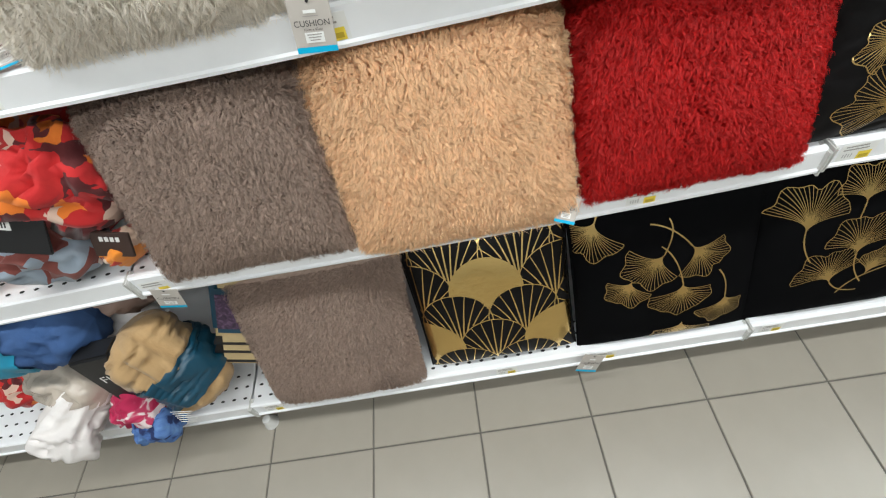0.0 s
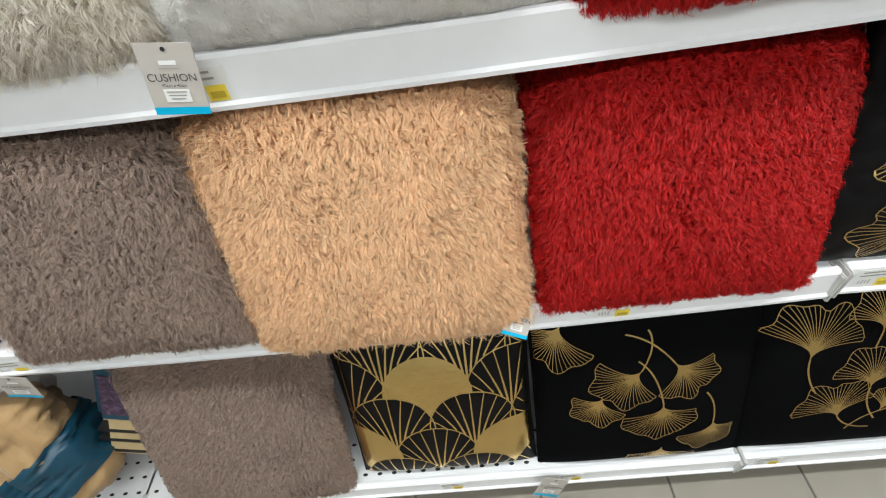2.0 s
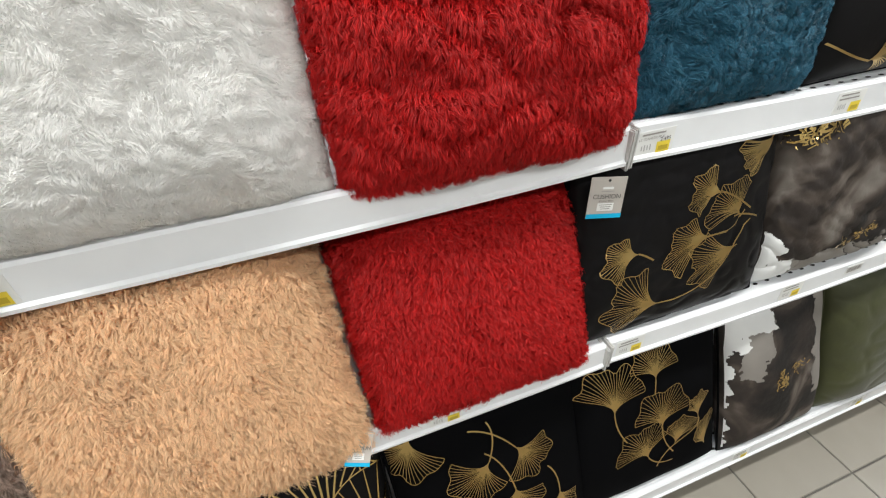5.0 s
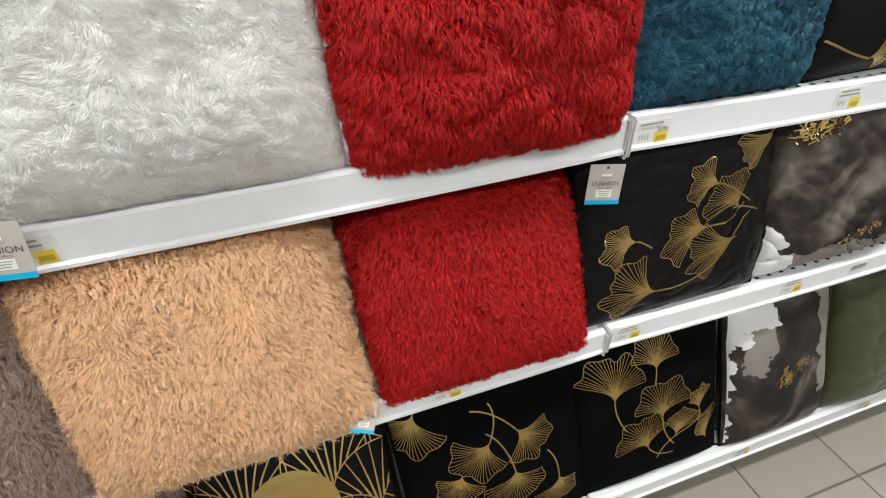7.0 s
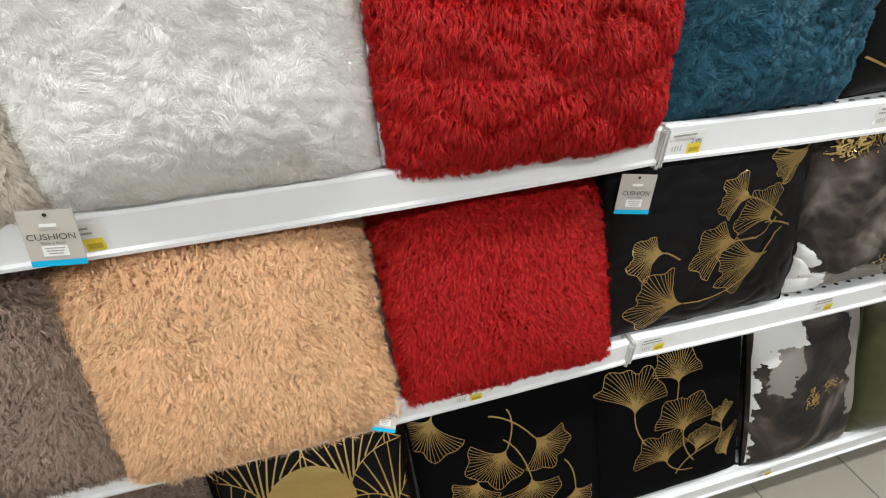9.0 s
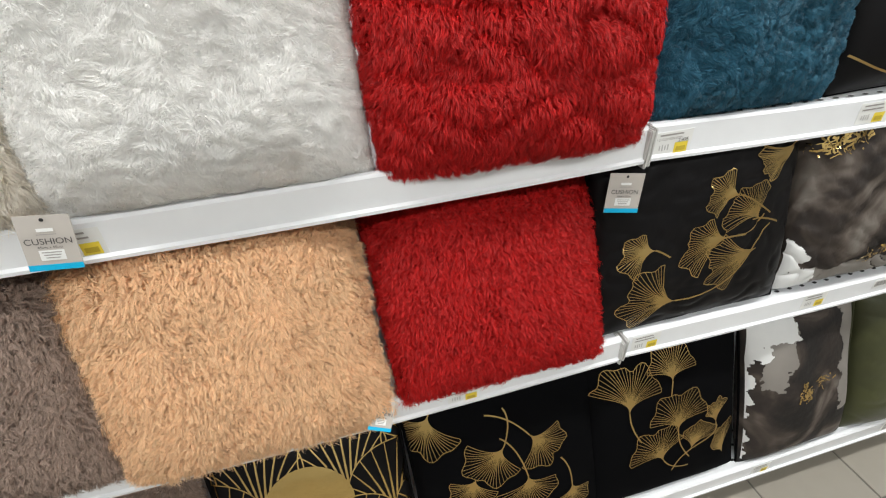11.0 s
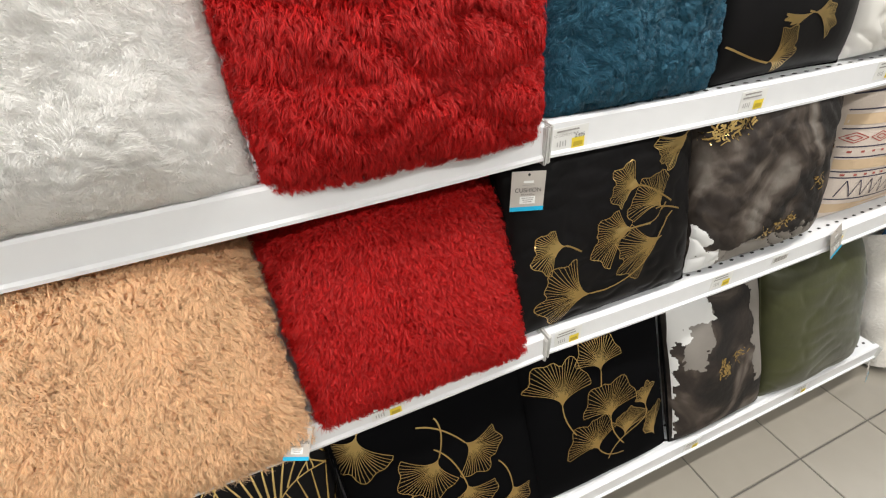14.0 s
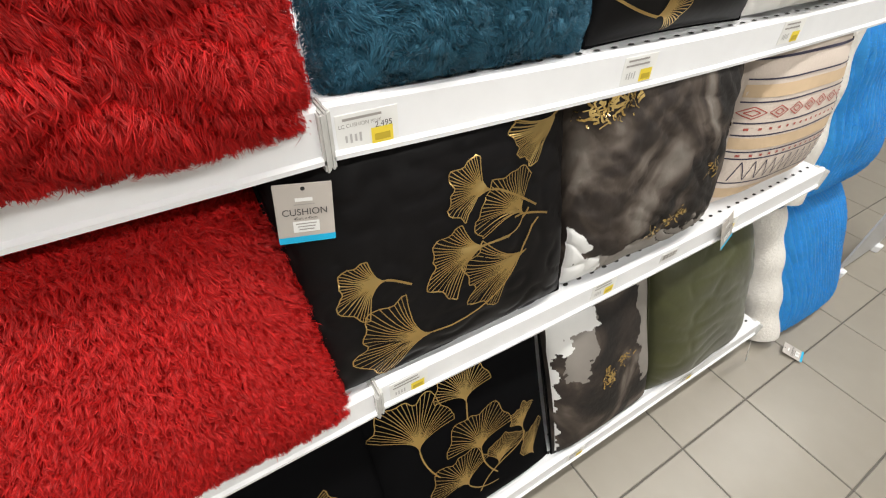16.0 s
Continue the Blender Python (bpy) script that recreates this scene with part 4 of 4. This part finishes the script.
# ---- blankets in the left bay ----
def bundle(name, label, pts, radii, material, seed, crease=0.16, sides=40, rings=40, squash=1.0, span=None):
    """A rolled, tied-up fleece: a lumpy tube with deep folds and tucked ends."""
    p, r = np.asarray(pts, float), np.asarray(radii, float)
    t = np.linspace(*(span or (0, 1)), rings)
    k = np.linspace(0, 1, len(p))
    c = np.stack([np.interp(t, k, p[:, i]) for i in range(3)], -1)
    rr = np.interp(t, k, r) * np.sqrt(np.clip(1 - np.abs(2 * t - 1) ** 7, 0.0, 1))
    d = p[-1] - p[0]
    d = d / np.linalg.norm(d)
    u = np.cross(d, (0.2, 1, 0.1))
    u /= np.linalg.norm(u)
    v = np.cross(d, u)
    vs = []
    for i in range(rings):
        for j in range(sides):
            q = 2 * math.pi * j / sides
            o = math.cos(q) * u + squash * math.sin(q) * v
            w = noise.noise(Vector(c[i] * 11 + o * 1.6 + seed * 3.7))
            w2 = noise.noise(Vector((c[i] @ d * 9, q * 0.0 + math.cos(q) * 3.2, math.sin(q) * 3.2)) + Vector((seed, seed, 0)) * 1.9)
            f = abs(noise.noise(Vector((math.cos(q) * 2.4 + seed, math.sin(q) * 2.4, float(t[i]) * 1.6 + 3 * w))))
            vs.append(c[i] + o * rr[i] * (1 + crease * w + crease * 1.1 * w2 - crease * 1.6 * max(0, 0.22 - f) * 4))
    fs = [(i * sides + j, i * sides + (j + 1) % sides, (i + 1) * sides + (j + 1) % sides, (i + 1) * sides + j) for i in range(rings - 1) for j in range(sides)]
    if span:
        return from_arrays(name, vs, fs, material, True)
    ob = new(name, from_arrays(name, vs, fs, material, True))
    return tagged(ob, label, "blanket")


TAN_LINE = [(-1.07, 0.22, 0.46), (-1.02, 0.19, 0.36), (-0.96, 0.165, 0.20)]
tan = bundle("rolled_blanket", "camel fleece blanket rolled in teal paper band", TAN_LINE, [0.085, 0.098, 0.085], TAN, 1)
part("paper_band", bundle("paper_band", "", TAN_LINE, [0.090, 0.104, 0.092], TEAL_CARD, 1, crease=0.10, span=(0.48, 0.80)), tan, "dark teal printed paper band")
for k in range(6):
    box("print_bar", (-0.022, -0.0005, 0.0), (0.022 - 0.005 * (k % 3), 0.0005, 0.004), PAPER, 0, tan, m=pose(-0.985, 0.070 - 0.002 * k, 0.30 - 0.009 * k, 10, 28, 4))
NAVY_LINE = [(-1.46, 0.24, 0.46), (-1.12, 0.25, 0.49)]
navy = bundle("rolled_blanket", "navy blue fleece blanket rolled in cyan band", NAVY_LINE, [0.08, 0.085], BLUE_FLEECE, 2)
part("paper_band", bundle("paper_band", "", NAVY_LINE, [0.085, 0.09], CYAN_CARD, 2, crease=0.12, span=(0.10, 0.55)), navy, "cyan printed paper band")
bundle("rolled_blanket", "taupe fleece blanket roll with blue lining", [(-1.12, 0.30, 0.50), (-0.98, 0.36, 0.52)], [0.075, 0.07], BROWN_FLEECE, 3)
bundle("rolled_blanket", "white fleece bundle overhanging low shelf", [(-1.26, 0.22, 0.30), (-1.34, 0.10, 0.25), (-1.38, 0.05, 0.20)], [0.06, 0.07, 0.085], WHITE_CLOTH, 4, 0.22)
bundle("rolled_blanket", "pale fleece blanket in crinkled clear wrap", [(-1.44, 0.25, 0.30), (-1.22, 0.17, 0.29)], [0.08, 0.075], FILM, 5)
bundle("rolled_blanket", "pink and white floral fleece blanket", [(-1.22, 0.14, 0.21), (-1.10, 0.13, 0.27)], [0.055, 0.065], PINK_FLORAL, 6)
bundle("rolled_blanket", "blue floral fleece bundle at shelf edge", [(-1.18, 0.10, 0.185), (-1.07, 0.09, 0.195)], [0.055, 0.05], BLUE_FLORAL, 7)
bundle("rolled_blanket", "white fleece blanket on low shelf", [(-1.25, 0.33, 0.37), (-1.08, 0.30, 0.36)], [0.07, 0.06], WHITE_CLOTH, 8)
bundle("rolled_blanket", "crimson fleece blanket at back of shelf", [(-1.60, 0.25, 0.25), (-1.36, 0.30, 0.25)], [0.08, 0.07], FLORAL_RED, 9)
pk = tagged(new("blanket_package"), "black blanket package with white lettering", "package")
pk.matrix_world = pose(-1.125, 0.135, 0.27, -8, 0, 4)
box("sleeve", (-0.045, -0.01, 0.0), (0.055, 0.05, 0.20), BLACK_CARD, 0.006, pk)
text_mesh("lettering", "FL", 0.035, PAPER, pose(0.0, -0.0125, 0.12, 90), pk)
pk = tagged(new("blanket_package"), "striped beige blanket in blue picture sleeve", "package")
pk.matrix_world = pose(-0.845, 0.21, 0.34, -16, 24, 0)
box("folded_cloth", (-0.055, 0.0, -0.10), (0.065, 0.10, 0.24), STRIPE, 0.02, pk)
box("sleeve", (-0.057, -0.004, 0.02), (0.067, 0.104, 0.19), TEAL_CARD, 0.015, pk, "blue printed card sleeve")
box("picture", (-0.042, -0.0065, 0.05), (0.050, -0.004, 0.16), PURPLE, 0.001, pk)
for z in (-0.075, -0.04, -0.01):
    box("stripe", (-0.0555, -0.0015, z), (0.0655, 0.10, z + 0.008), BLACK_CARD, 0.0, pk)

red = bundle("rolled_blanket", "red and orange floral fleece blanket roll", [(-1.02, 0.36, 0.90), (-0.93, 0.32, 0.86), (-0.84, 0.30, 0.76)], [0.08, 0.10, 0.085], FLORAL_RED, 11, 0.3)
bundle("rolled_blanket", "orange floral fleece end tucked in dark sleeve", [(-0.90, 0.28, 0.70), (-0.87, 0.25, 0.675)], [0.045, 0.045], FLORAL_ORANGE, 12)
bundle("rolled_blanket", "grey blue fleece blanket with brown patches", [(-1.12, 0.29, 0.720), (-0.94, 0.28, 0.705)], [0.085, 0.075], GREY_PATCH, 13, 0.2)
bundle("rolled_blanket", "orange and red floral fleece blanket", [(-1.36, 0.32, 0.72), (-1.16, 0.31, 0.70)], [0.075, 0.06], FLORAL_ORANGE, 14)
bundle("rolled_blanket", "grey blue fleece blanket stacked at back", [(-1.30, 0.42, 0.86), (-1.04, 0.42, 0.84)], [0.10, 0.10], GREY_PATCH, 15)
cd = tagged(new("blanket_sleeve"), "black card blanket sleeve with barcode sticker", "package")
cd.matrix_world = pose(-1.0, 0.205, 0.775, -24, 22, 0)
box("card", (-0.06, 0, 0), (0.05, 0.006, 0.10), BLACK_CARD, 0.001, cd)
box("barcode_sticker", (-0.05, -0.001, 0.045), (0.0, 0.0, 0.085), PAPER, 0.0002, cd)
for k in range(9):
    box("bar", (-0.044 + 0.0045 * k, -0.0016, 0.05), (-0.042 + 0.0045 * k, -0.0009, 0.07), INK, 0, cd)
cd = tagged(new("blanket_sleeve"), "dark brown card sleeve on floral blanket", "package")
cd.matrix_world = pose(-0.89, 0.228, 0.70, -14, 20, 0)
box("card", (-0.03, 0, 0), (0.035, 0.006, 0.055), BROWN_CARD, 0.001, cd)
for k in range(4):
    box("print_bar", (-0.015 + 0.009 * k, -0.001, 0.036), (-0.009 + 0.009 * k, 0.0, 0.046), PAPER, 0, cd)
bundle("folded_throw", "rust orange cloth throw on upper shelf", [(-1.25, 0.40, TOP + 0.075), (-0.84, 0.40, TOP + 0.075)], [0.10, 0.10], RUST, 16, 0.05)
bundle("folded_throw", "navy cloth throw stacked on rust throw", [(-1.25, 0.42, TOP + 0.22), (-0.80, 0.42, TOP + 0.22)], [0.10, 0.10], NAVY, 17, 0.05)

# ---- beyond the end of the shelves ----
S_BL = Surface(1.975, 1.975, 0.38, 0.075, 0.02, 0.48, 0, 0.48, 0.075, 0.03, 0.1, 30, ribs=34)
root = cushion("royal blue plush cushion with white sherpa back on floor", S_BL, BLUE_PLUSH, "blue cushions")
S_BU = Surface(1.955, 2.0, 0.36, 0.245, 0.47, 0.26, 0, 0.54, 0.080, 0.03, 0.15, 31, ribs=34)
root2 = cushion("royal blue plush cushion with white sherpa back hanging", S_BU, BLUE_PLUSH, "blue cushions")
FUR_BLUE = fur_material("royal_blue_fur", (0.015, 0.30, 0.74), 0.25, 0.0)
for k, (rt, s) in enumerate(((root, S_BL), (root2, S_BU))):
    pile(rt, s, FUR_BLUE, 40000, 0.005, 0.0010, clump=0.006, gather=0.4, flat=0.4, seed=60 + k)
    e = np.linspace(0.02, 0.98, 30)
    edge = s.at(0 * e - 1.0, e, 1.0) + np.array([-0.022, 0.02, 0.0])
    part("sherpa_edge", tube_mesh("sherpa_edge", edge, 0.058 + 0.004 * np.sin(e * 23), SHERPA, 14), rt, "white sherpa fleece edge")
cushion_tag(hang(1.795, 0.02, 0.012, 8, 20, 0), "white paper cushion tag lying on tiled floor", 0.05, 0.06)
flap = tagged(new("display_panel"), "grey translucent plastic panel at aisle end", "panel")
flap.location = (2.5, 0.14, 0)
box("sheet", (-0.18, 0, 0.02), (0.2, 0.006, 0.62), SHEET, 0.001, flap)
box("foot", (-0.17, -0.02, 0), (-0.13, 0.03, 0.03), WHITE_STEEL, 0.003, flap)
box("foot", (0.15, -0.02, 0), (0.19, 0.03, 0.03), WHITE_STEEL, 0.003, flap)

# ---- floor tiles ----
bm = bmesh.new()
bmesh.ops.create_cube(bm, size=1)
for v in bm.verts:
    v.co = Vector((v.co.x * 0.2955, v.co.y * 0.2955, v.co.z * 0.008 - 0.004))
bmesh.ops.bevel(bm, geom=[e for e in bm.edges if all(v.co.z > -0.001 for v in e.verts)], offset=0.0014, segments=1, affect="EDGES")
TILE_ME = bpy.data.meshes.new("floor_tile")
bm.to_mesh(TILE_ME)
bm.free()
TILE_ME.materials.append(TILE)
rest_v, rest_f = [], []
for i in range(-14, 18):
    for j in range(-10, 7):
        x, y = (i + 0.5) * T, (j + 0.5) * T
        if -2.5 < x < 4.0 and -1.6 < y < 0.7:
            ob = part("floor_tile", TILE_ME, FLOOR)
            ob.location = (x, y, 0)
        else:
            k = len(rest_v)
            rest_v += [v.co + Vector((x, y, 0)) for v in TILE_ME.vertices]
            rest_f += [tuple(q + k for q in p.vertices) for p in TILE_ME.polygons]
tagged(part("floor_tiles_beyond", from_arrays("floor_tiles_beyond", rest_v, rest_f, TILE), FLOOR), kind="stuff")
